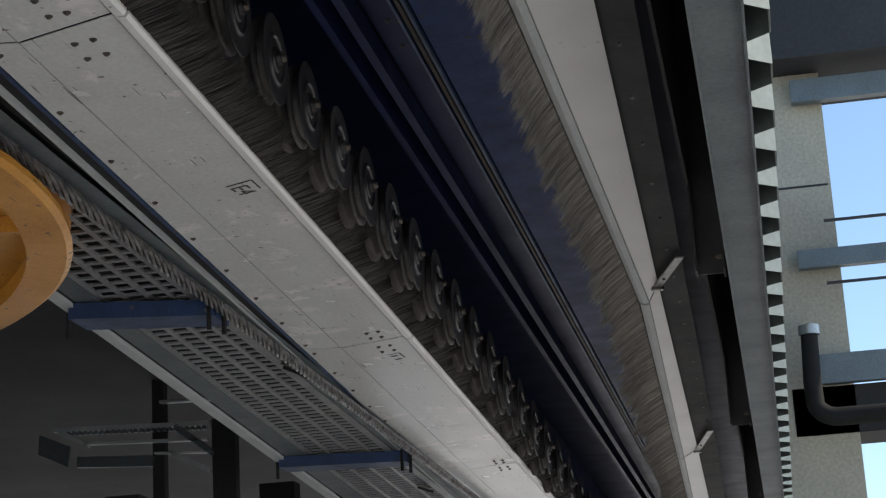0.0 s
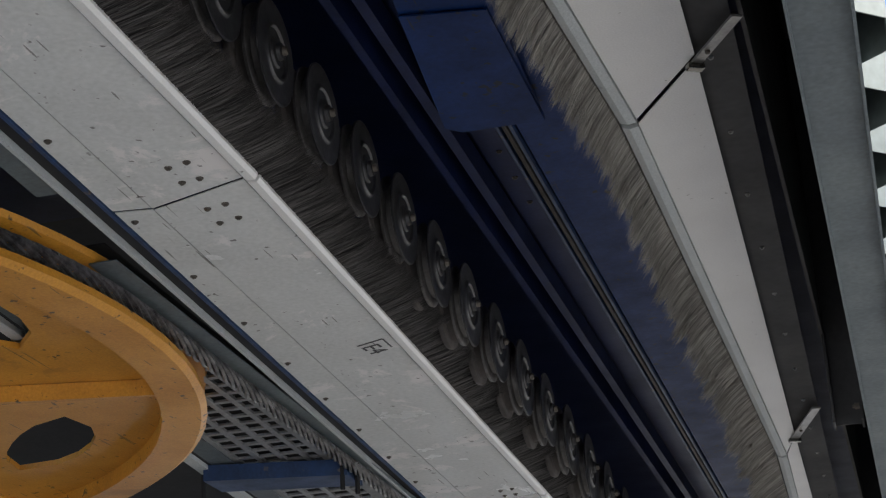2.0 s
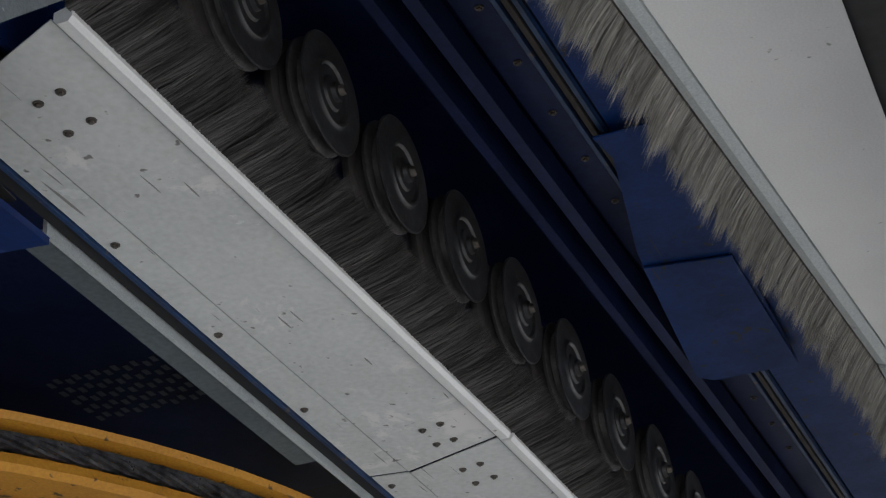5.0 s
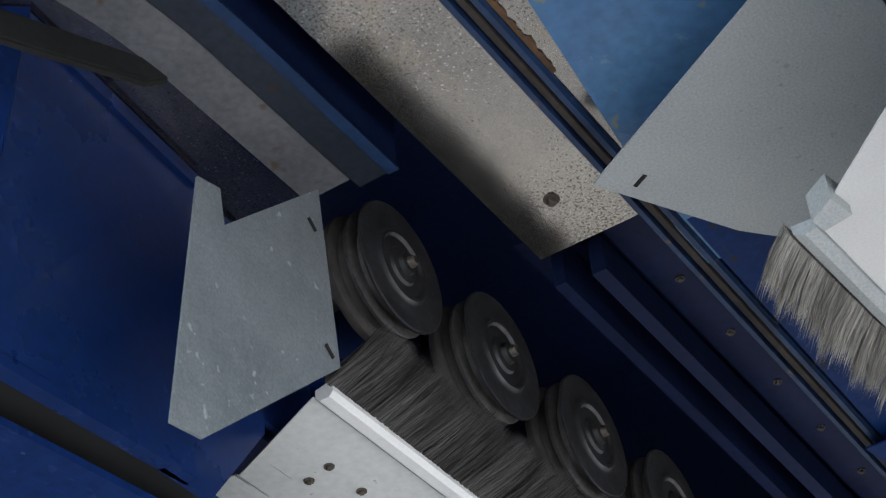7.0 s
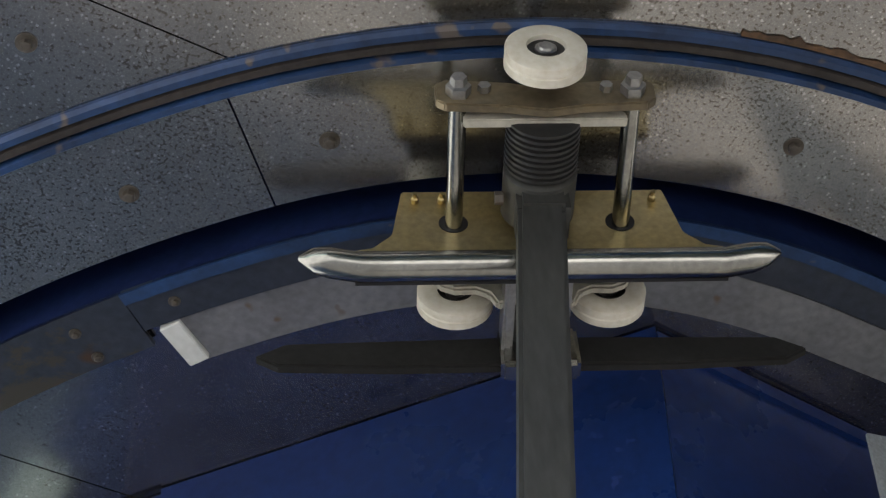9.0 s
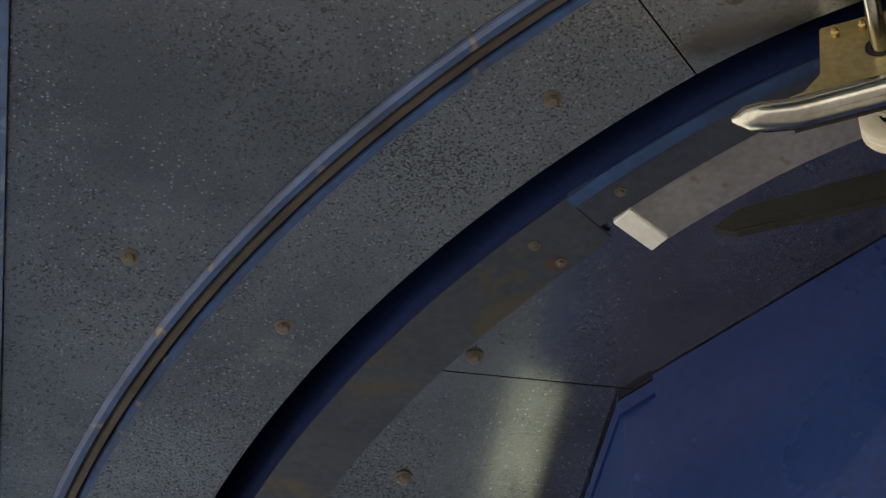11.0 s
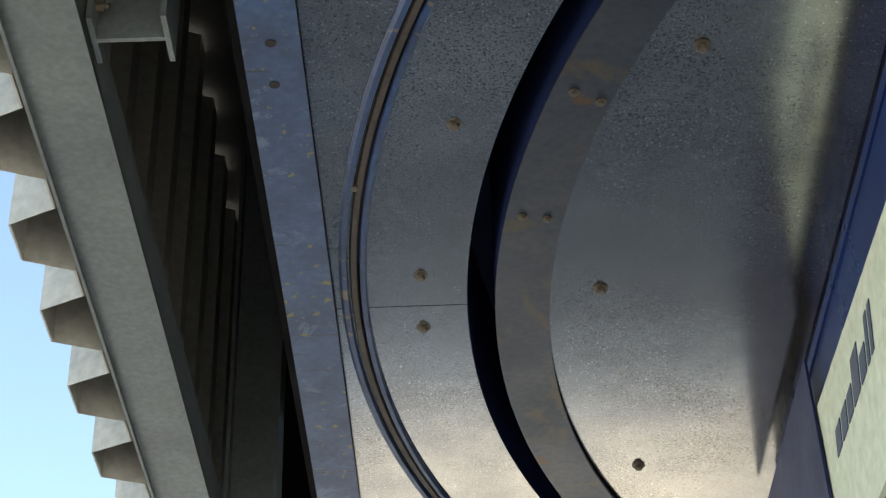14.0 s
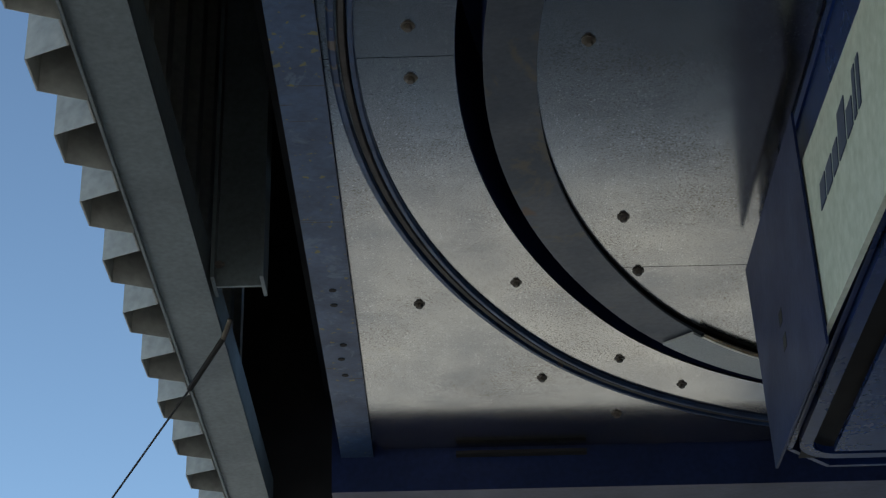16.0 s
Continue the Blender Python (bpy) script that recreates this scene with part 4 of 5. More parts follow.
def pulley():
    """One wheel unit, its axle along y, front towards -y, hub at the origin."""
    t = thing("conveyor_wheel", (0, 0, 0), "dark belt pulley with a worn rubber tyre behind it", "wheel", "tyre conveyor", "")
    m = pose(0, 0, 0, 90, 0, 0)      # local z of the lathe -> -y
    part("pulley_disc", lathe([(z, r * 0.97) for z, r in [(0.000, 0.045), (0.000, 0.130), (0.003, 0.140), (0.007, 0.141), (0.009, 0.137), (0.007, 0.130), (0.006, 0.086), (0.009, 0.080),
                               (0.014, 0.076), (0.014, 0.070), (0.008, 0.065), (0.008, 0.042), (0.014, 0.038), (0.016, 0.024), (0.026, 0.022), (0.028, 0.010)]], m, 36), PULLEY, t, smooth=True)
    part("groove_ring", lathe([(z, r * 0.97) for z, r in [(-0.037, 0.05), (-0.037, 0.118), (-0.034, 0.133), (-0.026, 0.135), (-0.023, 0.130), (-0.021, 0.106), (-0.001, 0.104), (-0.001, 0.05)]], m, 36), LIGHT_WORN, t, "worn bright belt ring", smooth=True)
    part("tyre", lathe([(z, r * 0.97) for z, r in [(-0.085, 0.06), (-0.085, 0.122), (-0.081, 0.137), (-0.072, 0.141), (-0.064, 0.140), (-0.060, 0.132), (-0.058, 0.116), (-0.038, 0.108)]], m, 36), TYRE_WEAR, t, smooth=True)
    part("hub", lathe([(z, r * 0.97) for z, r in [(-0.24, 0.03), (0.036, 0.012), (0.040, 0.009), (0.040, 0.004)]], m, 16), BOLT, t, smooth=True)
    return t


first = pulley()
for k in range(1, 29):
    v, f = wheel_place(k)
    copy_thing(first, pose(*v, 0, random.uniform(0, 60), 0) @ Matrix.Diagonal((f, f, f, 1)))
first.matrix_basis = pose(*wheel_place(0)[0])
setting("wheel_beam", box((2.1, 1.60, ZC - 0.10), (XE, 1.66, ZC + 0.14)), BLUE_DARK, "dark blue beam that carries the wheels", "beam")

# ---------------------------------------------------------------- bullwheel and rope
BX, BY, BZ, BR = 4.70, 4.42, EYE + 1.75, 2.40
WEB_TURN = radians(-90 - 22.5 - 7)
bw = thing("bullwheel", (BX, BY, BZ), "large yellow painted bullwheel with round openings and scuffed rim", "bullwheel", "", "")
N = 96
bm = bmesh.new()
prof = [(BR - 0.15, -0.07), (BR - 0.02, -0.07), (BR, -0.055), (BR - 0.005, -0.03), (BR - 0.06, -0.02), (BR - 0.06, 0.045), (BR - 0.005, 0.055), (BR, 0.075), (BR - 0.06, 0.09), (BR - 0.15, 0.02)]
rings = [[bm.verts.new((BX + r * math.cos(2 * math.pi * i / N), BY + r * math.sin(2 * math.pi * i / N), BZ + z)) for r, z in prof] for i in range(N)]
for i in range(N):
    a, b = rings[i], rings[(i + 1) % N]
    for j in range(len(prof)):
        bm.faces.new((a[j], a[(j + 1) % len(prof)], b[(j + 1) % len(prof)], b[j]))
part("rim", bm, YELLOW, bw, smooth=True)
# web: a dished plate with openings between broad spokes
bm = bmesh.new()
for k in range(8):
    a0 = 2 * math.pi * k / 8 + WEB_TURN
    for j in range(12):
        u0, u1 = a0 + 2 * math.pi / 8 * j / 12, a0 + 2 * math.pi / 8 * (j + 1) / 12
        def hole_r(u):
            w = (u - a0) / (2 * math.pi / 8)
            c = max(0.0, 1 - ((w - 0.5) / 0.23) ** 2)
            return 0.14 * math.sqrt(c)
        for lo, hi in (((0.35, lambda u: 1.93 - hole_r(u))), ((1.93, lambda u: BR - 0.14))):
            l0 = lo if lo == 0.35 else None
            r00, r01 = (0.35, 0.35) if l0 else (1.93 + hole_r(u0), 1.93 + hole_r(u1))
            r10, r11 = hi(u0), hi(u1)
            add_prism(bm, [(BX + r00 * math.cos(u0), BY + r00 * math.sin(u0)), (BX + r10 * math.cos(u0), BY + r10 * math.sin(u0)),
                           (BX + r11 * math.cos(u1), BY + r11 * math.sin(u1)), (BX + r01 * math.cos(u1), BY + r01 * math.sin(u1))], BZ - 0.01, BZ + 0.01)
bmesh.ops.remove_doubles(bm, verts=bm.verts, dist=0.0005)
part("web_plate", bm, YELLOW, bw)
part("hub", lathe([(-0.18, 0.30), (-0.17, 0.36), (0.16, 0.36), (0.17, 0.30)], pose(BX, BY, BZ), 40), YELLOW, bw, bevel=0.0)
for k in range(8):
    u = 2 * math.pi * k / 8 + WEB_TURN
    part("stiffener", box((0.34, -0.012, -0.065), (BR - 0.14, 0.012, -0.012), pose(BX, BY, BZ, 0, 0, math.degrees(u))), YELLOW, bw)

# rope: six strands twisted, round the near side of the wheel and off along +x
rope = thing("haul_rope", (BX, BY - BR, BZ), "greased steel haul rope lying in the bullwheel groove", "rope", "", "")
RR_ = BR - 0.035


def rope_at(s):
    """Place and direction of the rope; s=0 where it leaves the wheel."""
    if s < 0:
        u = -math.pi / 2 + s / RR_
        return Vector((BX + RR_ * math.cos(u), BY + RR_ * math.sin(u), BZ + 0.012)), Vector((-math.sin(u), math.cos(u), 0))
    return Vector((BX + s, BY - RR_, BZ + 0.012)), Vector((1, 0, 0))


for k in range(6):
    bm = bmesh.new()
    prev = None
    ns = 520
    for i in range(ns + 1):
        s = -4.6 + 16.0 * i / ns
        p, dr = rope_at(s)
        side = Vector((-dr.y, dr.x, 0))
        ph = 2 * math.pi * (s / 0.40) + k * math.pi / 3
        c = p + (side * math.cos(ph) + Vector((0, 0, 1)) * math.sin(ph)) * 0.0180
        ring = [bm.verts.new(c + (side * math.cos(w) + Vector((0, 0, 1)) * math.sin(w)) * 0.0080) for w in (0, 1.257, 2.513, 3.77, 5.027)]
        if prev:
            for j in range(5):
                bm.faces.new((prev[j], prev[(j + 1) % 5], ring[(j + 1) % 5], ring[j]))
        prev = ring
    part("strand", bm, ROPE, rope, smooth=True)

# ---------------------------------------------------------------- carrier grip with its hanger
S_CAR = 0.59


def carrier(s):
    x, y, a = track(s, 0.0)
    t = Vector((-math.cos(a), math.sin(a), 0))
    o = Vector((-math.sin(a), -math.cos(a), 0))
    F = Matrix(((t.x, o.x, 0, x), (t.y, o.y, 0, y), (t.z, o.z, 1, ZC), (0, 0, 0, 1)))   # local: along, outwards, up
    c = thing("cabin_carrier", (x, y, ZC - 0.16), "cabin grip carriage with zinc-plated body, white rollers and grey hanger arm", "carrier", "", "")

    def P(l, q, h):
        return F @ Vector((l, q, h))
    out = pose(0, 0, 0, -90, 0, 0)    # lathe axis -> +outwards

    def wheel(name, l, q, h, r, w):
        m = F @ pose(l, q, h) @ out
        wh = part(name, lathe([(-w, r * 0.48), (-w, r * 0.9), (-w * 0.8, r), (-w * 0.12, r), (0, r * 0.97), (w * 0.12, r), (w * 0.8, r), (w, r * 0.9), (w, r * 0.48), (w * 0.1, r * 0.47)], m, 36, False), NYLON, c, "cream white nylon roller", smooth=True)
        part("bearing", lathe([(-w * 0.6, r * 0.49), (w * 0.55, r * 0.49), (w * 0.60, r * 0.40), (w * 0.45, r * 0.02)], m, 24), SPRING, wh, "black bearing seat", smooth=True)
        part("axle_nut", lathe([(w * 0.1, r * 0.27), (w * 0.80, r * 0.27), (w * 0.86, r * 0.20), (w * 1.02, r * 0.17), (w * 1.04, r * 0.08)], m, 12), STEEL, wh, "steel axle nut")

    wheel("guide_roller", 0.002, 0.280, -0.112, 0.056, 0.018)
    part("axle", rod(P(0, 0.225, -0.10), P(0, 0.27, -0.088), 0.019), STEEL, c)
    # outer yoke plate, dipped in the middle
    z = -0.128
    yoke = prism([(-0.150, z + 0.024), (-0.135, z + 0.034), (-0.05, z + 0.026), (0, z + 0.014), (0.05, z + 0.026), (0.135, z + 0.034), (0.150, z + 0.024), (0.150, z - 0.014),
                  (0.138, z - 0.024), (0.05, z - 0.030), (0, z - 0.040), (-0.05, z - 0.030), (-0.138, z - 0.024), (-0.150, z - 0.014)], 0.218, 0.232, axis=1, m=F)
    part("yoke_plate", yoke, BRONZE, c, "dull zinc yoke plate", bevel=0.002)
    part("pressure_pad", box((-0.112, 0.192, z - 0.026), (0.112, 0.206, z + 0.026), F), CREAM, c, "cream pressure pad", bevel=0.002)
    for l in (-0.119, 0.119):
        part("guide_rod", rod(P(l, 0.02, -0.150), P(l, 0.245, z), 0.0125, 20), CHROME, c, "polished guide rod", smooth=True)
        part("rod_socket", lathe([(0, 0.021), (0.0012, 0.021), (0.0012, 0.012)], aim(P(l, 0.0203, -0.1455), P(l, 0.06, -0.1455)), 20), BLACK, c, "dark oval socket in the body plate")
        part("rod_nut", lathe([(0, 0.0175), (0.014, 0.0175), (0.016, 0.012), (0.028, 0.011)], aim(P(l, 0.232, z), P(l, 0.3, z)), 6), STEEL, c)
        part("bolt", lathe([(0, 0.009), (0.010, 0.009)], aim(P(l * 0.70, 0.232, z + 0.006), P(l * 0.70, 0.3, z + 0.006)), 6), STEEL, c)
    # coil spring stack
    prof = []
    for i in range(9):
        q = 0.115 + 0.0095 * i
        prof += [(q, 0.044), (q + 0.002, 0.052), (q + 0.0065, 0.052), (q + 0.0085, 0.044)]
    part("spring", lathe(prof, F @ pose(0, 0, z - 0.004) @ out, 28), SPRING, c, "black coil spring", smooth=True)
    part("pivot_knuckle", lathe([(0.03, 0.040), (0.034, 0.052), (0.108, 0.052), (0.112, 0.045)], F @ pose(0, 0, z - 0.008) @ out, 28), HANGER, c, smooth=True)
    part("pivot_bolt", lathe([(0, 0.010), (0.012, 0.010)], F @ pose(0.052, 0.075, z - 0.03, 0, 90, 0), 6), BOLT, c)
    # hanger arm: square tube with a welded collar
    arm = box((-0.033, 0.035, -2.35), (0.033, 0.098, 0.02), F @ pose(0, 0, z - 0.04, 0, -5, 0))
    part("hanger_arm", arm, HANGER, c, "grey galvanised square hanger tube", bevel=0.006)
    part("collar", box((-0.037, 0.031, z - 0.085), (0.037, 0.102, z - 0.025), F), HANGER, c, bevel=0.008)
    # body: zinc-plated gusset flared above the skid
    h0, h1 = -0.228, -0.07
    poly = [(-0.31, h0), (0.31, h0), (0.29, h0 + 0.020), (0.235, h0 + 0.032), (0.207, h0 + 0.06), (0.190, h1), (-0.190, h1), (-0.207, h0 + 0.06), (-0.235, h0 + 0.032), (-0.29, h0 + 0.020)]
    bm = prism(poly, 0.008, 0.020, axis=1, m=F)
    part("body_plate", bm, BRASS, c, "yellow zinc-plated body plate", bevel=0.002)
    part("body_back", prism([(-0.19, h0 + 0.01), (0.19, h0 + 0.01), (0.17, h1), (-0.17, h1)], -0.030, 0.006, axis=1, m=F), BRONZE, c, bevel=0.003)
    for l in (-0.165, -0.128, 0.128, 0.165):
        part("grease_nipple", lathe([(0, 0.006), (0.010, 0.006), (0.012, 0.0035), (0.020, 0.0035)], aim(P(l * 1.04, 0.02, -0.095), P(l * 1.04, 0.06, -0.105)), 8), BRASS, c)
    # skid bar, round, drawn out at both ends
    bm = bmesh.new()
    prev = None
    for i in range(33):
        l = -0.338 + 0.676 * i / 32
        u = abs(l) / 0.338
        r = 0.021 * (1 if u < 0.86 else max(0.16, math.sqrt(max(0.0, 1 - ((u - 0.86) / 0.14) ** 2))))
        lift = 0.02 * max(0, u - 0.75) / 0.25
        ring = [bm.verts.new(P(l, 0.018 + r * math.cos(w) * 1.1, h0 - 0.008 + lift + r * math.sin(w))) for w in [2 * math.pi * j / 16 for j in range(16)]]
        if prev:
            for j in range(16):
                bm.faces.new((prev[j], prev[(j + 1) % 16], ring[(j + 1) % 16], ring[j]))
        else:
            bm.faces.new(ring[::-1])
        prev = ring
    bm.faces.new(prev)
    part("skid", bm, CHROME, c, "worn polished skid bar", smooth=True)
    part("skid_gap", box((-0.26, -0.004, h0 - 0.022), (0.26, 0.004, h0 - 0.002), F), BLACK, c, "black strip under the skid")
    # running wheels behind, on bent arms
    for sgn in (-1, 1):
        wheel("running_wheel", sgn * 0.112, -0.115, -0.150, 0.056, 0.017)
        bm = bmesh.new()
        add_prism(bm, [(sgn * 0.028, -0.200), (sgn * 0.028, -0.118), (sgn * 0.040, -0.108), (sgn * 0.115, -0.108), (sgn * 0.138, -0.120), (sgn * 0.146, -0.142), (sgn * 0.138, -0.162), (sgn * 0.115, -0.173), (sgn * 0.085, -0.172), (sgn * 0.066, -0.182), (sgn * 0.056, -0.205)], -0.094, -0.078, axis=1, m=F)
        part("wheel_arm", bm, CREAM, c, "cream cast gooseneck arm", bevel=0.004)
        part("bracket_cheek", box((-0.008, -0.19, -0.028), (0.008, -0.02, 0.022), F @ pose(sgn * 0.040, 0, -0.195)), STEEL, c, bevel=0.004)
    part("hinge_clip", box((-0.066, -0.188, -0.256), (0.050, -0.150, -0.176), F), CHROME, c, "bright clip folded round the vane", bevel=0.006)
    part("hinge_pin", rod(P(-0.06, -0.185, -0.212), P(0.06, -0.185, -0.212), 0.013), CHROME, c, smooth=True)
    part("clamp", box((-0.030, -0.16, -0.215), (0.030, -0.10, -0.175), F), SPRING, c, bevel=0.006)
    # black vane with pointed ends
    bm = prism([(-0.405, -0.004), (-0.37, -0.026), (-0.2, -0.033), (0, -0.032), (0.2, -0.033), (0.37, -0.026), (0.405, -0.004), (0.36, 0.022), (0, 0.030), (-0.36, 0.022)], -0.178, -0.160, axis=1, m=F @ pose(0, 0, -0.215))
    part("vane", bm, VANE, c, "black pointed guide vane", bevel=0.004)
    return c


carrier(S_CAR)

# ---------------------------------------------------------------- far right: outer cladding of the front, girt, wall, rails, pipe
ZR = EYE + 1.5
# west of x=2.6 cladding and girt are unseen, added to block sky light
bm = cladding(27.63, 0.33, 0.058, 0, 2.4)
bmesh.ops.transform(bm, matrix=pose(-1.03, -0.03, ZR), verts=bm.verts)
setting("cladding_south", bm, CLAD, "pale green-grey trapezoidal cladding, open lower edge", "cladding")
gs = thing("girt_south", (8, 0.03, ZR), "galvanised channel girt behind the cladding", "girt", "", "structure")
part("web", box((-1.03, -0.028, ZR + 0.004), (26, 0.080, ZR + 0.012)), GIRT, gs)
part("flange", box((-1.03, 0.080, ZR - 0.012), (26, 0.086, ZR + 0.12)), GIRT, gs)
part("flange", box((-1.03, -0.034, ZR - 0.016), (26, -0.028, ZR + 0.12)), GIRT, gs)
# assumed posts, given the dark backing tone so they read as shade
for x in (6.1, 9.2, 12.3):
    i_post(x, 0.145, ZR + 0.03, 5.6, 0.10, 0.12, 0.008, "front_post", True, CLADDARK)

# the panel's stencilled code with its corner mark
st = bpy.data.objects["cover_panel.001"]
co = [v.co for v in me4.vertices]
wid, hei = max(c.x for c in co), max(c.y for c in co)
O, B, U = Vector((5.440, 1.611, 0)), Vector((5.526, 1.598, 0)), Vector((5.417, 1.548, 0))      # baseline start, baseline end, top of the first letter
ex, ey = (B - O) / wid, (U - O) / hei
me4.transform(Matrix(((ex.x, ey.x, 0, O.x - BASE[st.name].x), (ex.y, ey.y, 0, O.y - BASE[st.name].y), (0, 0, -1, -0.0008), (0, 0, 0, 1))))
code = new("stencil_code", me4)
code.parent = st
tagged(code, "black stencilled code")


def mark(p, q, w):
    """A thin painted line on the panel from p to q."""
    v = Vector((q[0] - p[0], q[1] - p[1], 0))
    return box((0, -w, -0.001), (v.length, w, -0.0003), pose(p[0], p[1], ZW, 0, 0, math.degrees(math.atan2(v.y, v.x))))


part("stencil_mark", mark((5.423, 1.616), (5.380, 1.520), 0.004), INK, st)
part("stencil_mark", mark((5.380, 1.520), (5.475, 1.517), 0.003), INK, st)
nx = bpy.data.objects["cover_panel.002"]
for p, q, w in (((8.08, 1.668), (8.05, 1.612), 0.005), ((8.05, 1.612), (8.16, 1.605), 0.004), ((8.12, 1.66), (8.10, 1.63), 0.010), ((8.19, 1.655), (8.17, 1.625), 0.010)):
    part("stencil_mark", mark(p, q, w), INK, nx, "illegible black stencil bar")

# ---------------------------------------------------------------- perforated gratings beyond the rope


def gy(u, x):
    """Across the grating, u from 0 at the rope side to 1."""
    a, b = 2.085 + 0.018 * (x - 6.0), 2.50 + 0.055 * (x - 6.0)
    return a + (b - a) * u


gr = thing("grating_walkway", (8, 2.3, ZW), "grey perforated metal walkway grating seen from below", "grating", "", "structure")
bm = bmesh.new()
for i in range(5):
    u = 0.06 + 0.80 * i / 4
    vs = add_box(bm, (4.6, 0, ZW + 0.004), (19, 0.022 if i % 4 else 0.045, ZW + 0.016))
    for v in vs:
        v.co.y += gy(u, v.co.x)
for i in range(150):
    x = 4.6 + 0.096 * i
    add_prism(bm, [(x, gy(0.05, x)), (x + 0.026, gy(0.05, x)), (x + 0.026, gy(0.88, x)), (x, gy(0.88, x))], ZW + 0.006, ZW + 0.014)
tagged(part("mesh_bars", bm, PERF, gr), kind="stuff")
# shadow_sheet is black and added above the bars to stand in for shade
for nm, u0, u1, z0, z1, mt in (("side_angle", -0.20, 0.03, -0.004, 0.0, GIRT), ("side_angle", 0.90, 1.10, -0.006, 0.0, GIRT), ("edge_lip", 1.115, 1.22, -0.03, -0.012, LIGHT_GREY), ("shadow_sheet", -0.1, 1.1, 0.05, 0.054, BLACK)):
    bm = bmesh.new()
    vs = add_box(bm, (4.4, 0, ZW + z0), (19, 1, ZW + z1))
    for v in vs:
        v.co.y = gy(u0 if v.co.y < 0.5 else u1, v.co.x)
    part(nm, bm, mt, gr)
for x, y0, y1 in ((6.72, 2.07, 2.60), (10.6, 2.12, 2.84), (14.6, 2.2, 3.05)):
    cb = thing("grating_crossbar", (x, y0, ZW), "blue painted channel crossbar under the grating", "crossbar", "grating crossbars", "structure")
    part("channel", prism([(x - 0.14, y1), (x + 0.06, y1), (x + 0.22, y0), (x + 0.02, y0)], ZW - 0.075, ZW - 0.012), BLUE_RAIL, cb, bevel=0.004)
    for k, (bx, by) in enumerate(((x - 0.06, y1 + 0.03), (x + 0.12, y0 - 0.01), (x + 0.02, y0 + 0.02))):
        part("clamp_bolt", lathe([(-0.10, 0.010), (0.05, 0.010)], pose(bx, by, ZW - 0.03), 8), BLACK, cb)

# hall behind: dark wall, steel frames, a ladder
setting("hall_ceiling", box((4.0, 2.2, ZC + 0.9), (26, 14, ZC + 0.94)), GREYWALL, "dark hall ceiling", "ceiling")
hf = thing("steel_frame", (14, 5, 4), "grey steel support frame in the dark hall", "frame", "", "")
for nm, y0, h0, y1, h1, th, mt in (("beam", 5.64, 2.755, 4.35, 2.70, 0.035, LIGHT_GREY), ("beam", 5.38, 2.625, 4.36, 2.575, 0.022, LIGHT_GREY), ("channel", 5.44, 2.48, 4.82, 2.44, 0.085, GIRT),
                               ("brace", 4.63, 2.70, 4.33, 2.47, 0.06, GIRT), ("brace", 4.66, 2.49, 4.36, 2.33, 0.05, LIGHT_GREY), ("beam", 4.75, 2.905, 4.30, 2.89, 0.02, LIGHT_GREY),
                               ("beam", 4.80, 2.50, 4.33, 2.47, 0.014, LIGHT_GREY), ("end_rail", 5.60, 2.74, 5.35, 2.61, 0.04, LIGHT_GREY)):
    part(nm, prism([(y0, EYE + h0 - th / 2), (y0, EYE + h0 + th / 2), (y1, EYE + h1 + th / 2), (y1, EYE + h1 - th / 2)], 13.94, 14.0, axis=0), mt, hf)
part("end_plate", prism([(5.74, EYE + 2.72), (5.48, EYE + 2.60), (5.50, EYE + 2.44), (5.75, EYE + 2.56)], 13.90, 13.93, axis=0), GIRT, hf)
for j in range(26):
    part("tooth", box((13.945, 4.38 + 0.047 * j, EYE + 2.655 + 0.002 * j), (13.995, 4.40 + 0.047 * j, EYE + 2.69 + 0.002 * j)), GIRT, hf)
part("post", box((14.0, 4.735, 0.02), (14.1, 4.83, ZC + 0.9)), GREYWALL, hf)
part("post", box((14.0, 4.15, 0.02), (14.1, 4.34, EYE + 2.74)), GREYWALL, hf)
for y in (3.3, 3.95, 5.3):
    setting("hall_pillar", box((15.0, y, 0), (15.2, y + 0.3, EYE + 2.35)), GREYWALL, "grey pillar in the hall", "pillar")

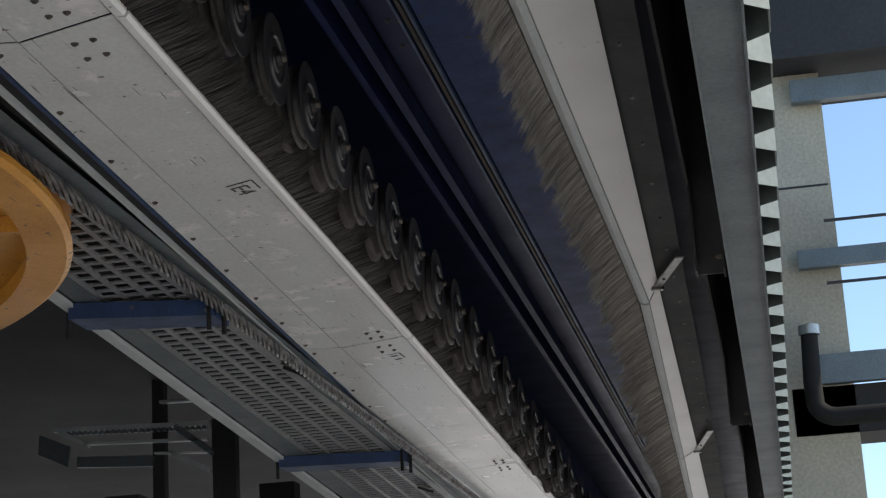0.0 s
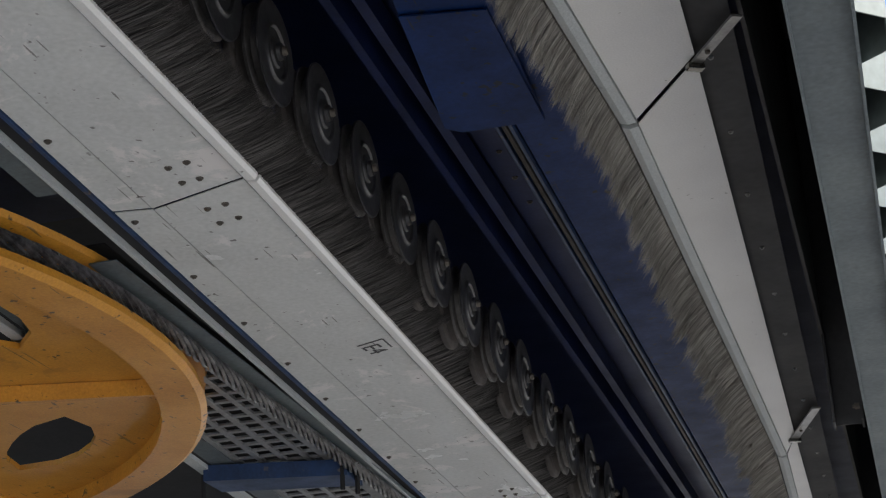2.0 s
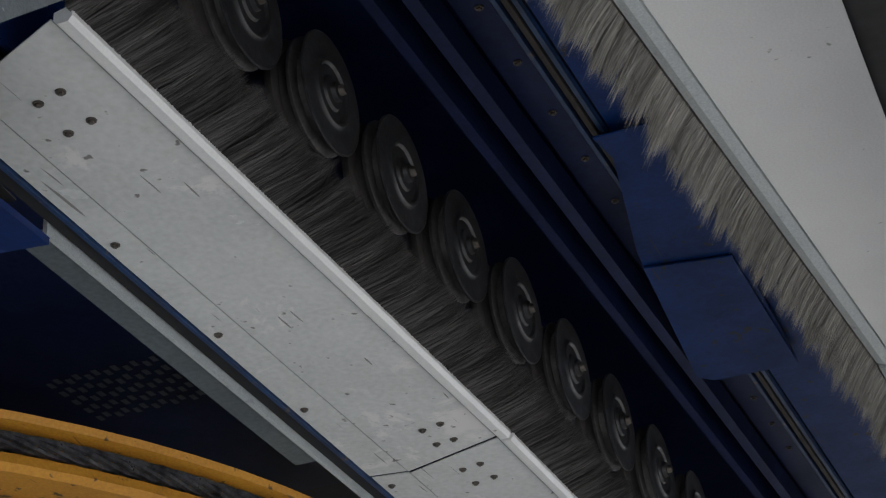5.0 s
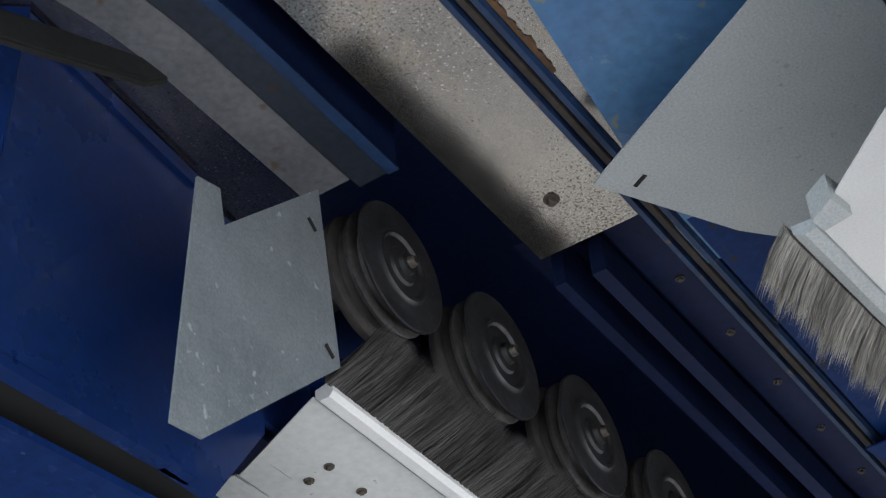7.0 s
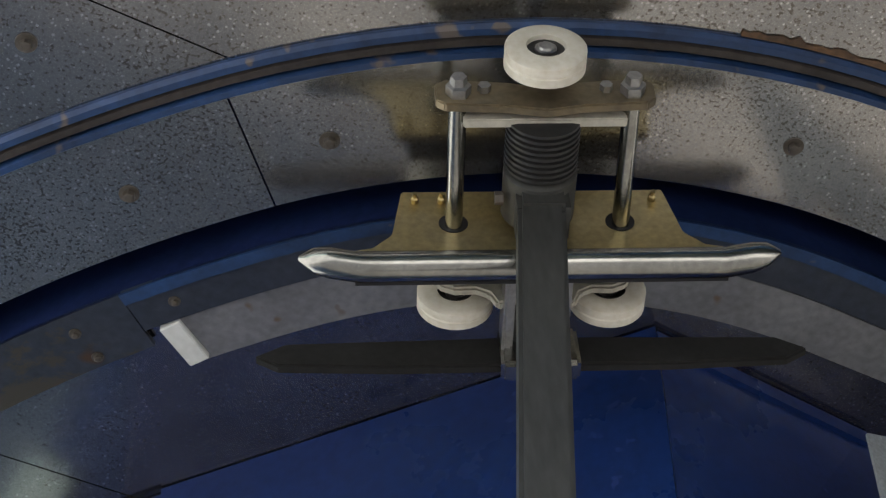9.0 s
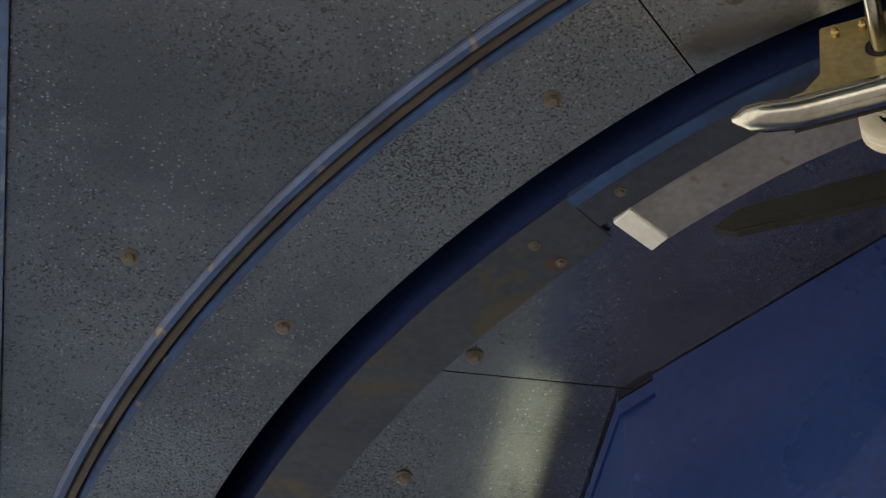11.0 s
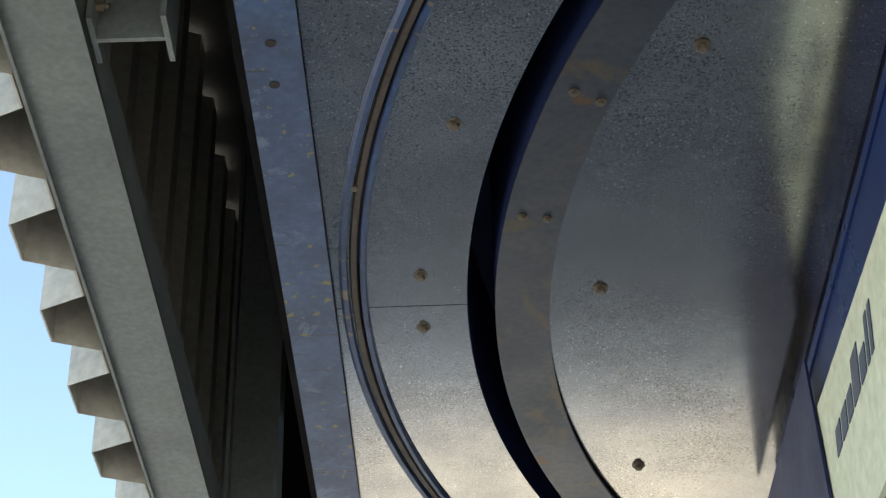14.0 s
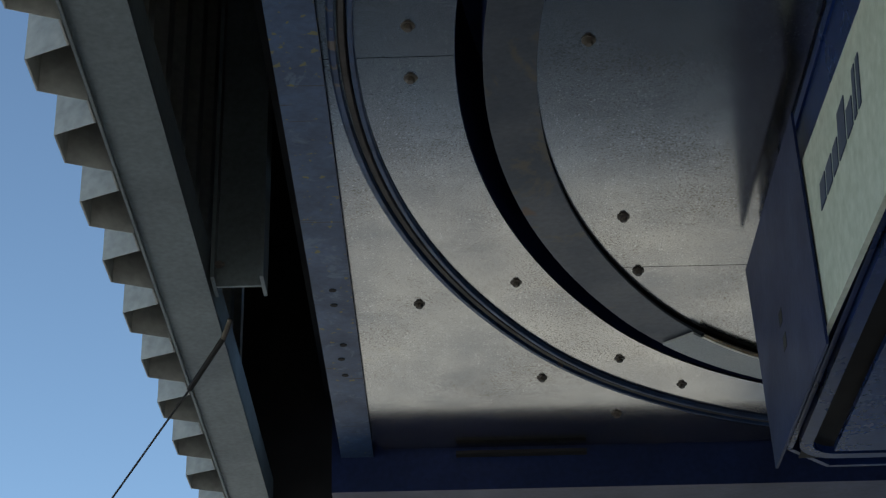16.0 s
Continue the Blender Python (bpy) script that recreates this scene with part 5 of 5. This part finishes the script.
# ---------------------------------------------------------------- front building: beige wall, railings, pipe
setting("front_wall", box((14.0, -0.64, 0), (14.3, -0.10, EYE + 5.05)), BEIGE, "beige concrete wall end with a joint", "wall")
setting("front_wall_joint", box((13.994, -0.62, EYE + 4.12), (13.999, -0.15, EYE + 4.135)), GREYWALL, "dark joint in the wall", "trim")
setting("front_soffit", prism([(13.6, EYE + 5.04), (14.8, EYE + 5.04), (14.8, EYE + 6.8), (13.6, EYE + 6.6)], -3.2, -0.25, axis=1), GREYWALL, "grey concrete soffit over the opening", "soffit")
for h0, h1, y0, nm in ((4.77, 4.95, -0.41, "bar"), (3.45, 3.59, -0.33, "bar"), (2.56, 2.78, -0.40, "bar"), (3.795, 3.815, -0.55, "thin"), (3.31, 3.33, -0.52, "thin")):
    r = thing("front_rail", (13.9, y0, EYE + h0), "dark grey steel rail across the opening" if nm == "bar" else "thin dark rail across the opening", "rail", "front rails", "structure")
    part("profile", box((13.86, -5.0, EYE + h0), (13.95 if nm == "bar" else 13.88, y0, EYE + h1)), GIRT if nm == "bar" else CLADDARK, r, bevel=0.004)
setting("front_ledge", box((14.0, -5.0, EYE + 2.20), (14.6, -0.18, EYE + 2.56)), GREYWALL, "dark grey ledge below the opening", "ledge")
pipe = thing("drain_pipe", (13.7, -0.4, EYE + 2.3), "black drain pipe elbow with a steel collar", "pipe", "", "")
bm = bmesh.new()
pts = [Vector((13.9, -0.345, EYE + 3.02)), Vector((13.7, -0.345, EYE + 2.95)), Vector((13.7, -0.33, EYE + 2.55))]
for j in range(1, 7):
    w = math.pi / 2 * j / 6
    pts.append(Vector((13.7, -0.33 - 0.16 * (1 - math.cos(w)), EYE + 2.42 - 0.14 * math.sin(w))))
pts.append(Vector((13.7, -4.0, EYE + 2.27)))
prev = None
for i, p in enumerate(pts):
    dr = (pts[min(i + 1, len(pts) - 1)] - pts[max(i - 1, 0)]).normalized()
    sd = Vector((1, 0, 0))
    up = dr.cross(sd)
    ring = [bm.verts.new(p + (sd * math.cos(w) + up * math.sin(w)) * 0.068) for w in [2 * math.pi * j / 14 for j in range(14)]]
    if prev:
        for j in range(14):
            bm.faces.new((prev[j], prev[(j + 1) % 14], ring[(j + 1) % 14], ring[j]))
    prev = ring
part("tube", bm, VANE, pipe, smooth=True)
part("collar", lathe([(0, 0.066), (0, 0.078), (0.07, 0.078), (0.07, 0.066)], pose(13.7, -0.345, EYE + 2.90), 20), STEEL, pipe, "steel collar", smooth=True)
